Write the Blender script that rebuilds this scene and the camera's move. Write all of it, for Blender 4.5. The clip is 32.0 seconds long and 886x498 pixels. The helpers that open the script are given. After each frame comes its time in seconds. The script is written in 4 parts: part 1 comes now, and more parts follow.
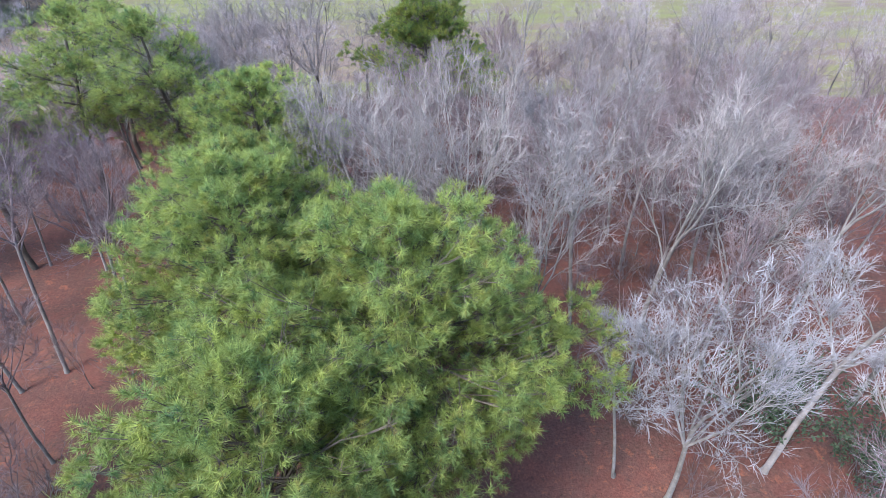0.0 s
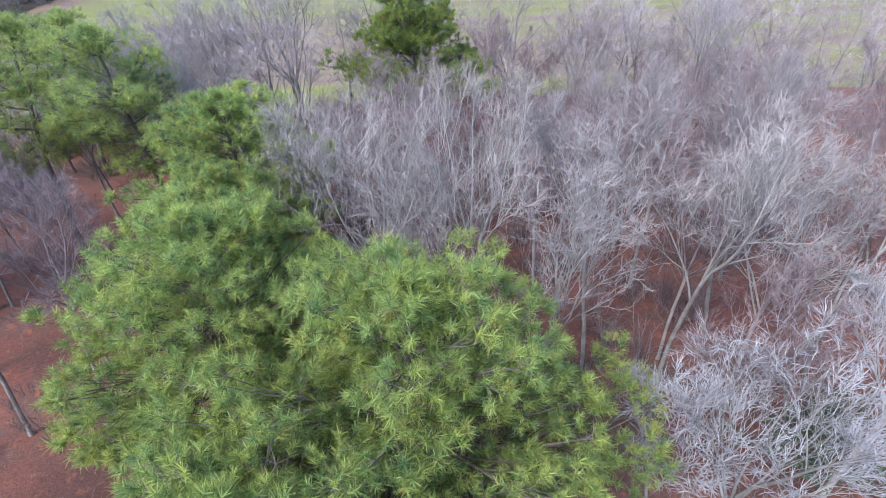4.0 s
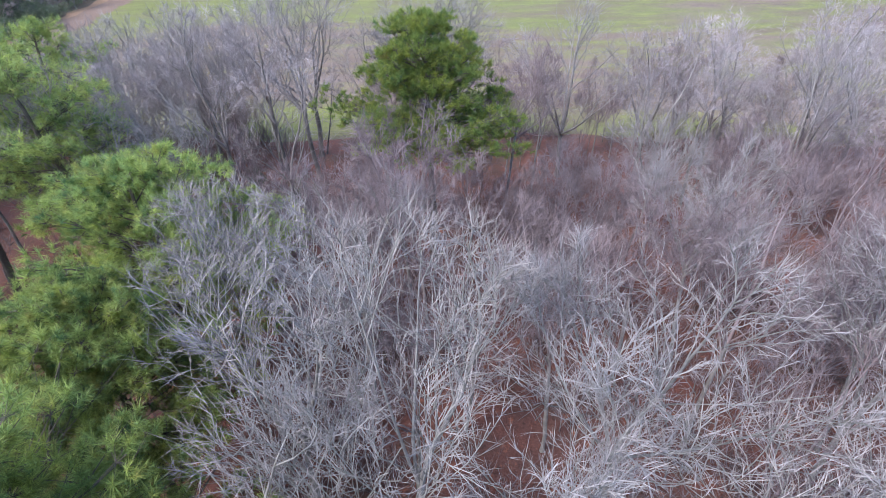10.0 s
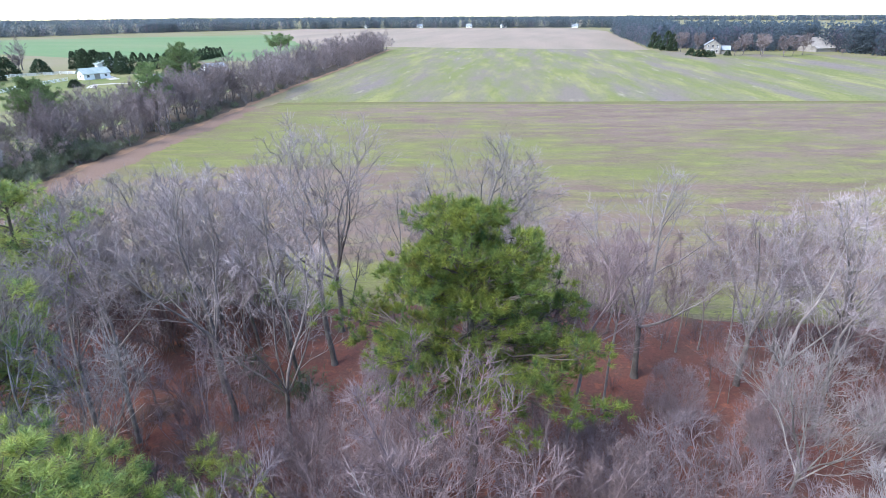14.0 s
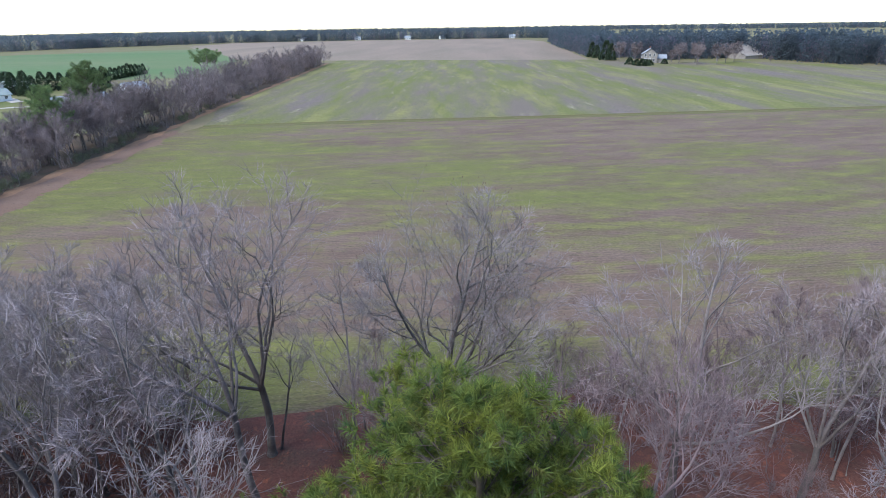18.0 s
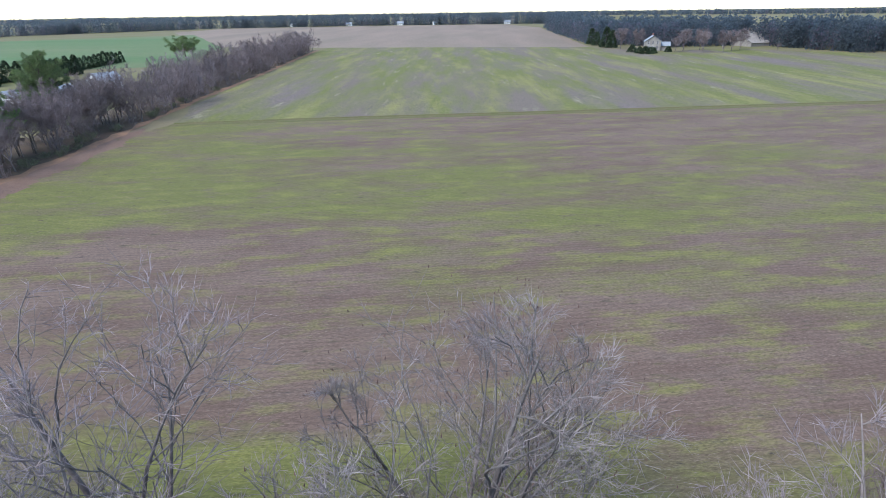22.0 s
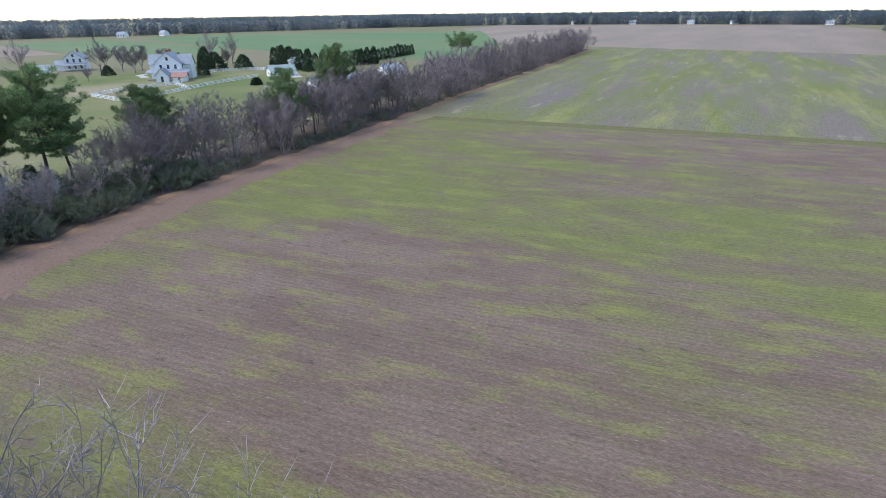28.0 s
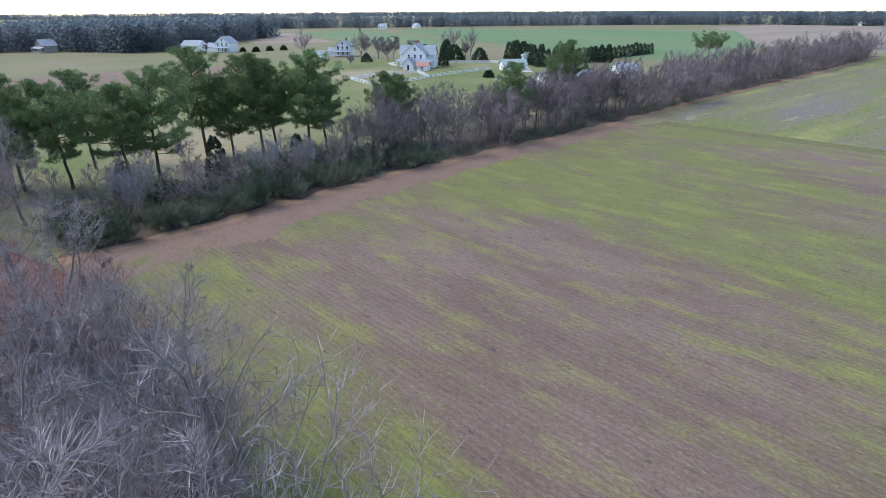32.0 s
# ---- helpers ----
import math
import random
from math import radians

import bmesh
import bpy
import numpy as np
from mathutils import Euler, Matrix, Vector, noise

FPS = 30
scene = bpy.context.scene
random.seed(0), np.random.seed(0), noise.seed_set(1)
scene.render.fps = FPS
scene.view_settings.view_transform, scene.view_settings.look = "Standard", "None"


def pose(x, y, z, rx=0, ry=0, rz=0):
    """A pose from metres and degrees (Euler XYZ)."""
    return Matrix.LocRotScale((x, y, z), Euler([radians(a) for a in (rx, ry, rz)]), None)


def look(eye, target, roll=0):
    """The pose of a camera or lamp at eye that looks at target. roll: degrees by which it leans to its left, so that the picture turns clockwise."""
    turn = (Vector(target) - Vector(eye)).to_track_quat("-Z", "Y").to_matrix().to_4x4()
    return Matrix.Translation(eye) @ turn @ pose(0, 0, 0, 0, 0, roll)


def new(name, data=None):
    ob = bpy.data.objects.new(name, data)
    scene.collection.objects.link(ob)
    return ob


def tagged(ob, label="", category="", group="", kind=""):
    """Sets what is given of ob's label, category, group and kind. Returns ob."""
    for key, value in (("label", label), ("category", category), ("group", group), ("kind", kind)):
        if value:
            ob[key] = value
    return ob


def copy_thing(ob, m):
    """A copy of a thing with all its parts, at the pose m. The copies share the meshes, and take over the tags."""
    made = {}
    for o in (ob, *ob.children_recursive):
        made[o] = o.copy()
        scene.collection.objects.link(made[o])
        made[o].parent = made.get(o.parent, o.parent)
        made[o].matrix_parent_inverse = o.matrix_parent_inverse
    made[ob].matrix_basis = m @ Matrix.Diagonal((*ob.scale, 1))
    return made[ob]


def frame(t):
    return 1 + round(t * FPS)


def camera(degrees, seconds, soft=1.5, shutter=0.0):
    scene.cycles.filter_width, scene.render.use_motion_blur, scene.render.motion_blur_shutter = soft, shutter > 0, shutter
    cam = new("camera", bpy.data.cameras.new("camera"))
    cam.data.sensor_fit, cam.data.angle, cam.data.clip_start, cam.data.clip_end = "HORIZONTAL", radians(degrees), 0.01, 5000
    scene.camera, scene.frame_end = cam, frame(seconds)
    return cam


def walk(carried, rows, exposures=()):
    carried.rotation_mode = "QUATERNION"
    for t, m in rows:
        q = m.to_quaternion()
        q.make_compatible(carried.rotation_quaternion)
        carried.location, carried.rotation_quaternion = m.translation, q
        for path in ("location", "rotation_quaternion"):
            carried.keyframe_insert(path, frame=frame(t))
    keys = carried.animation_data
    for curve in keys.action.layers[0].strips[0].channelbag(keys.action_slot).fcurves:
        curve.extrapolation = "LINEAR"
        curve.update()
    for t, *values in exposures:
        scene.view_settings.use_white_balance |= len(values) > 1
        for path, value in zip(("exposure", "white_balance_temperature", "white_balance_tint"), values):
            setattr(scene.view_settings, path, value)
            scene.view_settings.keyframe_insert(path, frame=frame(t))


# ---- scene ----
cam = camera(78.62, 32.0, soft=0.6)
PATH = [
    (0.0, pose(0.20, 1.14, 25.00, 54.96, 0.05, 0.02)),
    (0.5, pose(0.09, 1.32, 24.99, 54.86, 0.19, 0.43)),
    (1.0, pose(-0.03, 1.58, 25.01, 54.74, 0.31, 0.73)),
    (1.5, pose(-0.13, 1.96, 25.06, 54.66, 0.42, 1.04)),
    (2.0, pose(-0.21, 2.42, 25.12, 54.52, 0.51, 1.22)),
    (2.5, pose(-0.28, 2.95, 25.18, 54.42, 0.70, 1.29)),
    (3.0, pose(-0.40, 3.60, 25.24, 54.24, 0.84, 0.84)),
    (3.5, pose(-0.51, 4.25, 25.28, 54.04, 0.95, -0.69)),
    (5.5, pose(-0.13, 6.94, 25.33, 53.62, 0.55, -5.96)),
    (6.0, pose(0.23, 7.71, 25.31, 53.56, 0.67, -6.90)),
    (6.5, pose(0.68, 8.56, 25.27, 53.56, 0.75, -7.50)),
    (7.0, pose(1.19, 9.53, 25.23, 53.55, 0.82, -7.17)),
    (7.5, pose(1.69, 10.57, 25.17, 53.64, 0.74, -5.97)),
    (8.0, pose(2.15, 11.62, 25.11, 53.65, 0.72, -4.58)),
    (8.5, pose(2.60, 12.71, 25.06, 53.71, 0.62, -2.72)),
    (9.0, pose(2.92, 13.82, 25.03, 53.72, 0.53, 0.31)),
    (9.5, pose(3.09, 15.02, 24.99, 53.71, 0.38, 3.52)),
    (10.0, pose(3.26, 16.24, 24.94, 53.73, 0.32, 6.28)),
    (10.5, pose(3.38, 17.48, 24.89, 53.84, 0.27, 8.19)),
    (11.0, pose(3.42, 18.79, 24.86, 54.94, 0.27, 9.33)),
    (11.5, pose(3.31, 20.13, 24.84, 57.17, 0.36, 9.90)),
    (12.0, pose(3.06, 21.61, 24.82, 59.17, 0.28, 10.36)),
    (12.5, pose(2.81, 23.06, 24.80, 61.11, 0.37, 10.72)),
    (13.0, pose(2.45, 24.55, 24.79, 62.95, 0.45, 10.85)),
    (13.5, pose(2.02, 26.09, 24.79, 64.73, 0.42, 10.99)),
    (14.0, pose(1.53, 27.74, 24.78, 66.38, 0.34, 11.07)),
    (14.5, pose(1.01, 29.34, 24.80, 67.73, 0.36, 11.14)),
    (16.5, pose(-0.46, 34.72, 24.82, 67.49, 0.82, 5.53)),
    (17.0, pose(-0.78, 36.24, 24.83, 67.46, 0.83, 5.27)),
    (17.5, pose(-1.07, 37.75, 24.83, 67.42, 0.83, 5.15)),
    (18.0, pose(-1.31, 39.28, 24.85, 67.37, 0.82, 4.97)),
    (18.5, pose(-1.56, 40.91, 24.87, 67.28, 0.84, 4.75)),
    (19.0, pose(-1.81, 42.64, 24.89, 66.64, 0.85, 4.59)),
    (19.5, pose(-2.06, 44.36, 24.92, 66.28, 0.81, 4.43)),
    (20.0, pose(-2.28, 46.12, 24.95, 66.23, 0.78, 4.42)),
    (20.5, pose(-2.50, 48.10, 24.99, 66.16, 0.84, 4.40)),
    (21.0, pose(-2.70, 49.72, 25.00, 66.12, 0.78, 4.36)),
    (21.5, pose(-2.91, 51.23, 24.99, 66.10, 0.75, 4.31)),
    (22.0, pose(-3.11, 52.74, 24.97, 66.04, 0.76, 4.30)),
    (22.5, pose(-3.34, 54.26, 24.95, 66.03, 0.71, 4.31)),
    (23.0, pose(-3.56, 55.75, 24.94, 66.00, 0.70, 4.32)),
    (23.5, pose(-3.78, 57.22, 24.94, 65.98, 0.66, 4.30)),
    (24.0, pose(-3.98, 58.65, 24.94, 65.92, 0.71, 5.46)),
    (24.5, pose(-4.09, 60.05, 24.95, 65.90, 0.73, 6.61)),
    (25.0, pose(-4.14, 61.33, 24.96, 65.90, 0.72, 7.25)),
    (25.5, pose(-4.21, 62.41, 24.96, 65.99, 0.74, 10.19)),
    (26.0, pose(-4.26, 63.16, 24.97, 66.02, 0.60, 15.02)),
    (26.5, pose(-4.30, 63.61, 24.96, 66.10, 0.64, 21.12)),
    (28.5, pose(-4.39, 63.79, 24.94, 66.10, 0.51, 34.74)),
    (29.0, pose(-4.40, 63.78, 24.94, 66.05, 0.37, 39.08)),
    (29.5, pose(-4.40, 63.78, 24.95, 66.03, 0.43, 42.70)),
    (30.0, pose(-4.41, 63.78, 24.96, 66.04, 0.34, 46.17)),
    (30.5, pose(-4.41, 63.79, 24.97, 66.04, 0.25, 49.34)),
    (31.0, pose(-4.42, 63.79, 24.99, 66.00, 0.22, 51.73)),
    (31.5, pose(-4.43, 63.80, 25.00, 65.97, 0.15, 53.80)),
    (32.0, pose(-4.43, 63.80, 25.01, 65.94, 0.18, 54.41)),
]
walk(cam, PATH, exposures=[(0.0, 2.12), (6.0, 2.06), (9.0, 1.95), (11.0, 2.0), (14.0, 1.95), (17.0, 1.32), (20.0, 1.2), (29.0, 1.12), (32.0, 1.2)])

# ---- world and light ----
SKY_TURN = radians(250)
world = bpy.data.worlds.new("overcast_sky")
scene.world = world
world.use_nodes = True
wn = world.node_tree.nodes
sky = wn.new("ShaderNodeTexSky")
sky.sky_type, sky.sun_disc = "NISHITA", False
sky.sun_elevation, sky.sun_rotation = radians(48), SKY_TURN
sky.air_density, sky.dust_density, sky.ozone_density = 1.0, 0.5, 1.3
wn["Background"].inputs["Strength"].default_value = 0.15
world.node_tree.links.new(sky.outputs[0], wn["Background"].inputs["Color"])
sun = new("sun", bpy.data.lights.new("sun", "SUN"))
sun.data.energy, sun.data.angle, sun.data.color = 1.7, radians(22), (1.0, 0.975, 0.955)
sun.matrix_world = look((-60, -40, 100), (0, 20, 0))


# ---- materials ----
def material(name, a, b, scale=4.0, rough=0.9, bump=0.0, fine=None, stretch=(1, 1, 1), island=0.0, thing=0.0,
             spots=None, through_light=0.0, low=0.35, high=0.65, turn=0.0, grit=0.5, zones=(), rows=None):
    """A matt natural surface: two colours mixed by a coarse noise, a fine grain, and variation by piece or by thing."""
    m = bpy.data.materials.new(name)
    m.use_nodes = True
    n, link = m.node_tree.nodes, m.node_tree.links.new
    bsdf = n["Principled BSDF"]
    bsdf.inputs["Roughness"].default_value = rough
    bsdf.inputs["Specular IOR Level"].default_value = 0.2
    geo = n.new("ShaderNodeNewGeometry")
    mapping = n.new("ShaderNodeMapping")
    mapping.vector_type = "TEXTURE"
    mapping.inputs["Scale"].default_value = [1 / q for q in stretch]
    mapping.inputs["Rotation"].default_value = (0, 0, radians(turn))
    link(geo.outputs["Position"], mapping.inputs["Vector"])

    def noise_at(s, detail=4.0):
        t = n.new("ShaderNodeTexNoise")
        t.inputs["Scale"].default_value, t.inputs["Detail"].default_value, t.inputs["Roughness"].default_value = s, detail, grit
        link(mapping.outputs[0], t.inputs["Vector"])
        return t.outputs["Fac"]

    def ramp(value, lo, hi):
        r = n.new("ShaderNodeMapRange")
        r.inputs["From Min"].default_value, r.inputs["From Max"].default_value = lo, hi
        link(value, r.inputs["Value"])
        return r.outputs[0]

    def mix(fac, c, d, mode="MIX"):
        x = n.new("ShaderNodeMix")
        x.data_type, x.blend_type = "RGBA", mode
        for value, socket in ((fac, x.inputs[0]), (c, x.inputs[6]), (d, x.inputs[7])):
            if isinstance(value, (int, float)):
                socket.default_value = value
            elif isinstance(value, tuple):
                socket.default_value = (*value, 1)
            else:
                link(value, socket)
        return x.outputs[2]

    def scaled(value, lo, hi):
        r = n.new("ShaderNodeMapRange")
        r.inputs["To Min"].default_value, r.inputs["To Max"].default_value = lo, hi
        link(value, r.inputs["Value"])
        c = n.new("ShaderNodeCombineColor")
        for i in range(3):
            link(r.outputs[0], c.inputs[i])
        return c.outputs[0]

    colour = mix(ramp(noise_at(scale), low, high), a, b)
    if spots:
        for number, (c, s, lo, hi) in enumerate(spots):
            value = noise_at(s, 7.0)
            for cx, cy, rx, ry, amount in zones if number == 0 else ():
                sub = n.new("ShaderNodeVectorMath")
                sub.operation = "SUBTRACT"
                link(geo.outputs["Position"], sub.inputs[0])
                sub.inputs[1].default_value = (cx, cy, 0)
                mul = n.new("ShaderNodeVectorMath")
                mul.operation = "MULTIPLY"
                link(sub.outputs[0], mul.inputs[0])
                mul.inputs[1].default_value = (1 / rx, 1 / ry, 0)
                far = n.new("ShaderNodeVectorMath")
                far.operation = "LENGTH"
                link(mul.outputs[0], far.inputs[0])
                fall = n.new("ShaderNodeMapRange")
                fall.interpolation_type = "SMOOTHSTEP"
                for key, q in (("From Min", 0.3), ("From Max", 1.4), ("To Min", amount), ("To Max", 0.0)):
                    fall.inputs[key].default_value = q
                link(far.outputs["Value"], fall.inputs["Value"])
                add = n.new("ShaderNodeMath")
                link(value, add.inputs[0])
                link(fall.outputs[0], add.inputs[1])
                value = add.outputs[0]
            colour = mix(ramp(value, lo, hi), colour, c)
    if rows:
        spacing, angle, amount = rows
        across = n.new("ShaderNodeVectorMath")
        across.operation = "DOT_PRODUCT"
        across.inputs[1].default_value = (-math.sin(radians(angle)) * 6.2832 / spacing, math.cos(radians(angle)) * 6.2832 / spacing, 0)
        link(geo.outputs["Position"], across.inputs[0])
        stray = n.new("ShaderNodeMath")
        stray.operation = "MULTIPLY_ADD"
        link(noise_at(0.9, 3.0), stray.inputs[0])
        stray.inputs[1].default_value = 5.0
        link(across.outputs["Value"], stray.inputs[2])
        wave = n.new("ShaderNodeMath")
        wave.operation = "SINE"
        link(stray.outputs[0], wave.inputs[0])
        level = n.new("ShaderNodeMath")
        level.operation = "MULTIPLY_ADD"
        link(wave.outputs[0], level.inputs[0])
        level.inputs[1].default_value = level.inputs[2].default_value = 0.5
        colour = mix(1.0, colour, scaled(level.outputs[0], 1 - amount, 1 + amount), "MULTIPLY")
    if fine:
        colour = mix(1.0, colour, scaled(noise_at(fine[0], 3.0), 1 - fine[1], 1 + fine[1]), "MULTIPLY")
    if island:
        colour = mix(1.0, colour, scaled(geo.outputs["Random Per Island"], 1 - island, 1 + island), "MULTIPLY")
    if thing:
        info = n.new("ShaderNodeObjectInfo")
        colour = mix(1.0, colour, scaled(info.outputs["Random"], 1 - thing, 1 + thing), "MULTIPLY")
    link(colour, bsdf.inputs["Base Color"])
    if bump:
        bu = n.new("ShaderNodeBump")
        bu.inputs["Strength"].default_value, bu.inputs["Distance"].default_value = bump, 0.05
        link(noise_at((fine or (scale * 5, 0))[0], 3.0), bu.inputs["Height"])
        link(bu.outputs[0], bsdf.inputs["Normal"])
    if through_light:
        tr = n.new("ShaderNodeBsdfTranslucent")
        link(colour, tr.inputs["Color"])
        ad = n.new("ShaderNodeMixShader")
        ad.inputs[0].default_value = through_light
        link(bsdf.outputs[0], ad.inputs[1])
        link(tr.outputs[0], ad.inputs[2])
        link(ad.outputs[0], n["Material Output"].inputs["Surface"])
    return m


LITTER = material("leaf_litter", (0.15, 0.057, 0.044), (0.1, 0.054, 0.045), 0.35, 0.95, 1.0, (9.0, 0.75), grit=0.7,
                  spots=[((0.075, 0.058, 0.045), 0.12, 0.52, 0.68), ((0.25, 0.088, 0.055), 1.4, 0.54, 0.7), ((0.07, 0.04, 0.034), 2.6, 0.57, 0.7)])
GROUND = material("rough_grass", (0.14, 0.14, 0.06), (0.17, 0.145, 0.09), 0.02, 0.95, 0.3, (1.2, 0.25))
FIELD = material("stubble_field", (0.126, 0.087, 0.07), (0.156, 0.113, 0.091), 0.12, 0.95, 0.6, (10.0, 0.85), stretch=(0.33, 1.0, 1.0), turn=10, grit=0.7, rows=(0.6, 10, 0.06),
                 spots=[((0.125, 0.132, 0.044), 0.10, 0.42, 0.64), ((0.132, 0.1, 0.082), 0.5, 0.54, 0.72), ((0.19, 0.187, 0.06), 0.4, 0.5, 0.74),
                        ((0.065, 0.054, 0.05), 1.6, 0.56, 0.70), ((0.21, 0.175, 0.145), 7.0, 0.58, 0.7)], low=0.4, high=0.6,
                 zones=((-58, 140, 22, 48, 0.12), (-12, 128, 55, 16, 0.09), (-28, 74, 16, 7, 0.16), (-40, 98, 26, 18, -0.16), (5, 88, 60, 10, -0.12), (60, 178, 90, 18, -0.12), (15, 76, 30, 5, 0.1)))
FIELD_FAR = material("striped_field", (0.15, 0.125, 0.104), (0.13, 0.141, 0.047), 0.05, 0.95, 0.3, (3.0, 0.6), stretch=(1.0, 0.16, 1.0), turn=4, grit=0.62,
                     spots=[((0.205, 0.2, 0.075), 0.11, 0.5, 0.68), ((0.15, 0.125, 0.115), 0.045, 0.52, 0.66), ((0.27, 0.25, 0.17), 0.3, 0.6, 0.72), ((0.1, 0.085, 0.077), 0.6, 0.58, 0.74)], low=0.38, high=0.56)
FIELD_TAN = material("harvested_field", (0.235, 0.183, 0.147), (0.19, 0.155, 0.122), 0.03, 0.95, 0.2, (0.6, 0.2), stretch=(1, 0.2, 1))
FIELD_GREEN = material("winter_wheat", (0.085, 0.15, 0.06), (0.125, 0.16, 0.078), 0.012, 0.9, 0.2, (0.5, 0.2), stretch=(0.3, 1, 1))
LAWN = material("dry_lawn", (0.16, 0.155, 0.065), (0.105, 0.13, 0.042), 0.035, 0.95, 0.2, (0.8, 0.25), spots=[((0.23, 0.195, 0.12), 0.02, 0.5, 0.65)])
WEEDS = material("brown_weeds", (0.19, 0.125, 0.095), (0.14, 0.1, 0.075), 0.1, 0.95, 0.4, (1.0, 0.4))
EARTH = material("bare_earth_strip", (0.16, 0.104, 0.08), (0.178, 0.122, 0.098), 0.2, 0.95, 0.5, (5.0, 0.55), grit=0.66, spots=[((0.115, 0.12, 0.04), 0.1, 0.58, 0.7), ((0.08, 0.062, 0.057), 1.6, 0.56, 0.72)])
STRAW = material("orange_dry_grass", (0.26, 0.155, 0.1), (0.19, 0.125, 0.085), 0.3, 0.95, 0.5, (3.0, 0.4))
HEDGE_FLOOR = material("hedgerow_floor", (0.10, 0.07, 0.055), (0.075, 0.065, 0.045), 0.3, 0.95, 0.6, (6.0, 0.5))
DITCH = material("ditch_grass", (0.105, 0.11, 0.045), (0.13, 0.115, 0.062), 0.4, 0.95, 0.4, (3.0, 0.4))
GRAVEL = material("pale_gravel", (0.42, 0.40, 0.37), (0.36, 0.34, 0.31), 0.3, 0.95, 0.2, (6.0, 0.15))
BARK_PALE = material("pale_grey_bark", (0.22, 0.205, 0.198), (0.13, 0.117, 0.11), 1.6, 0.9, 0.6, (11.0, 0.35), thing=0.2)
BARK_DARK = material("dark_grey_bark", (0.095, 0.086, 0.082), (0.155, 0.142, 0.138), 1.4, 0.9, 0.6, (10.0, 0.35), thing=0.25)
BARK_GREY = material("grey_limb_bark", (0.16, 0.142, 0.136), (0.24, 0.212, 0.206), 1.4, 0.9, 0.4, (10.0, 0.3), thing=0.25)
BARK_PINE = material("pine_bark", (0.075, 0.062, 0.055), (0.12, 0.1, 0.086), 1.5, 0.95, 0.8, (8.0, 0.4), thing=0.15)
LIMB_WHITE = material("whitish_limb_bark", (0.26, 0.243, 0.237), (0.16, 0.147, 0.14), 1.6, 0.9, 0.5, (11.0, 0.3), thing=0.25)
TWIG_PALE = material("pale_twigs", (0.275, 0.245, 0.248), (0.185, 0.158, 0.16), 0.6, 0.8, island=0.35, thing=0.15)
TWIG_WHITE = material("whitish_twigs", (0.33, 0.325, 0.355), (0.21, 0.2, 0.22), 0.6, 0.8, island=0.35, thing=0.15)
SEED = material("dark_seed_heads", (0.1, 0.06, 0.055), (0.14, 0.085, 0.075), 0.8, 0.9, island=0.3)
TWIG_BRUSH = material("reddish_brush_twigs", (0.16, 0.115, 0.12), (0.12, 0.085, 0.086), 0.6, 0.85, island=0.35, thing=0.25)
TWIG_PINK = material("reddish_twigs", (0.21, 0.163, 0.172), (0.145, 0.107, 0.114), 0.6, 0.85, island=0.35, thing=0.2)
TWIG_MAUVE = material("mauve_twigs", (0.235, 0.188, 0.203), (0.165, 0.128, 0.138), 0.6, 0.85, island=0.35, thing=0.15)
TWIG_GREY = material("grey_lavender_twigs", (0.33, 0.285, 0.3), (0.235, 0.195, 0.205), 0.6, 0.85, island=0.35, thing=0.2)
TWIG_ROW = material("grey_brown_twigs", (0.228, 0.192, 0.2), (0.16, 0.13, 0.134), 0.6, 0.85, island=0.35, thing=0.25)
NEEDLE = material("pine_needles", (0.36, 0.41, 0.115), (0.185, 0.265, 0.095), 0.9, 0.6, island=0.45, thing=0.1,
                  spots=[((0.36, 0.31, 0.1), 1.6, 0.56, 0.74), ((0.26, 0.15, 0.07), 2.2, 0.65, 0.75), ((0.09, 0.17, 0.08), 1.9, 0.52, 0.7)], through_light=0.5)
NEEDLE_OLIVE = material("olive_pine_needles", (0.235, 0.265, 0.055), (0.12, 0.175, 0.05), 0.9, 0.6, island=0.45,
                        spots=[((0.22, 0.19, 0.06), 1.6, 0.58, 0.74), ((0.06, 0.12, 0.05), 1.9, 0.52, 0.7)], through_light=0.5)
NEEDLE_DARK = material("dark_pine_needles", (0.12, 0.185, 0.08), (0.17, 0.235, 0.095), 0.8, 0.6, island=0.4, thing=0.2, through_light=0.2)
EVERGREEN = material("evergreen_leaves", (0.045, 0.075, 0.042), (0.065, 0.09, 0.055), 0.9, 0.6, island=0.4, thing=0.2, through_light=0.15)
BRIAR = material("briar_leaves", (0.12, 0.15, 0.085), (0.165, 0.18, 0.115), 0.5, 0.7, island=0.4, through_light=0.15)
# distance haze is painted into both far crown colours as a pale blue tint
WOODS_PINE_HAZED = material("far_pine_crowns_haze_tint", (0.125, 0.158, 0.185), (0.145, 0.178, 0.2), 0.06, 0.9, 0.2, (0.25, 0.25), island=0.12, through_light=0.75)
WOODS_BARE_HAZED = material("far_bare_crowns_haze_tint", (0.215, 0.196, 0.25), (0.245, 0.222, 0.275), 0.06, 0.95, 0.8, (0.3, 0.25), island=0.12, through_light=0.75)
WHITE = material("white_clapboard", (0.74, 0.75, 0.77), (0.66, 0.67, 0.69), 0.8, 0.6, 0.1, (6.0, 0.05))
ROOF_GREY = material("grey_shingle_roof", (0.22, 0.25, 0.29), (0.28, 0.31, 0.35), 0.7, 0.7, 0.2, (5.0, 0.15))
ROOF_GREEN = material("grey_green_metal_roof", (0.23, 0.29, 0.29), (0.30, 0.35, 0.34), 0.5, 0.5, 0.1, (3.0, 0.1))
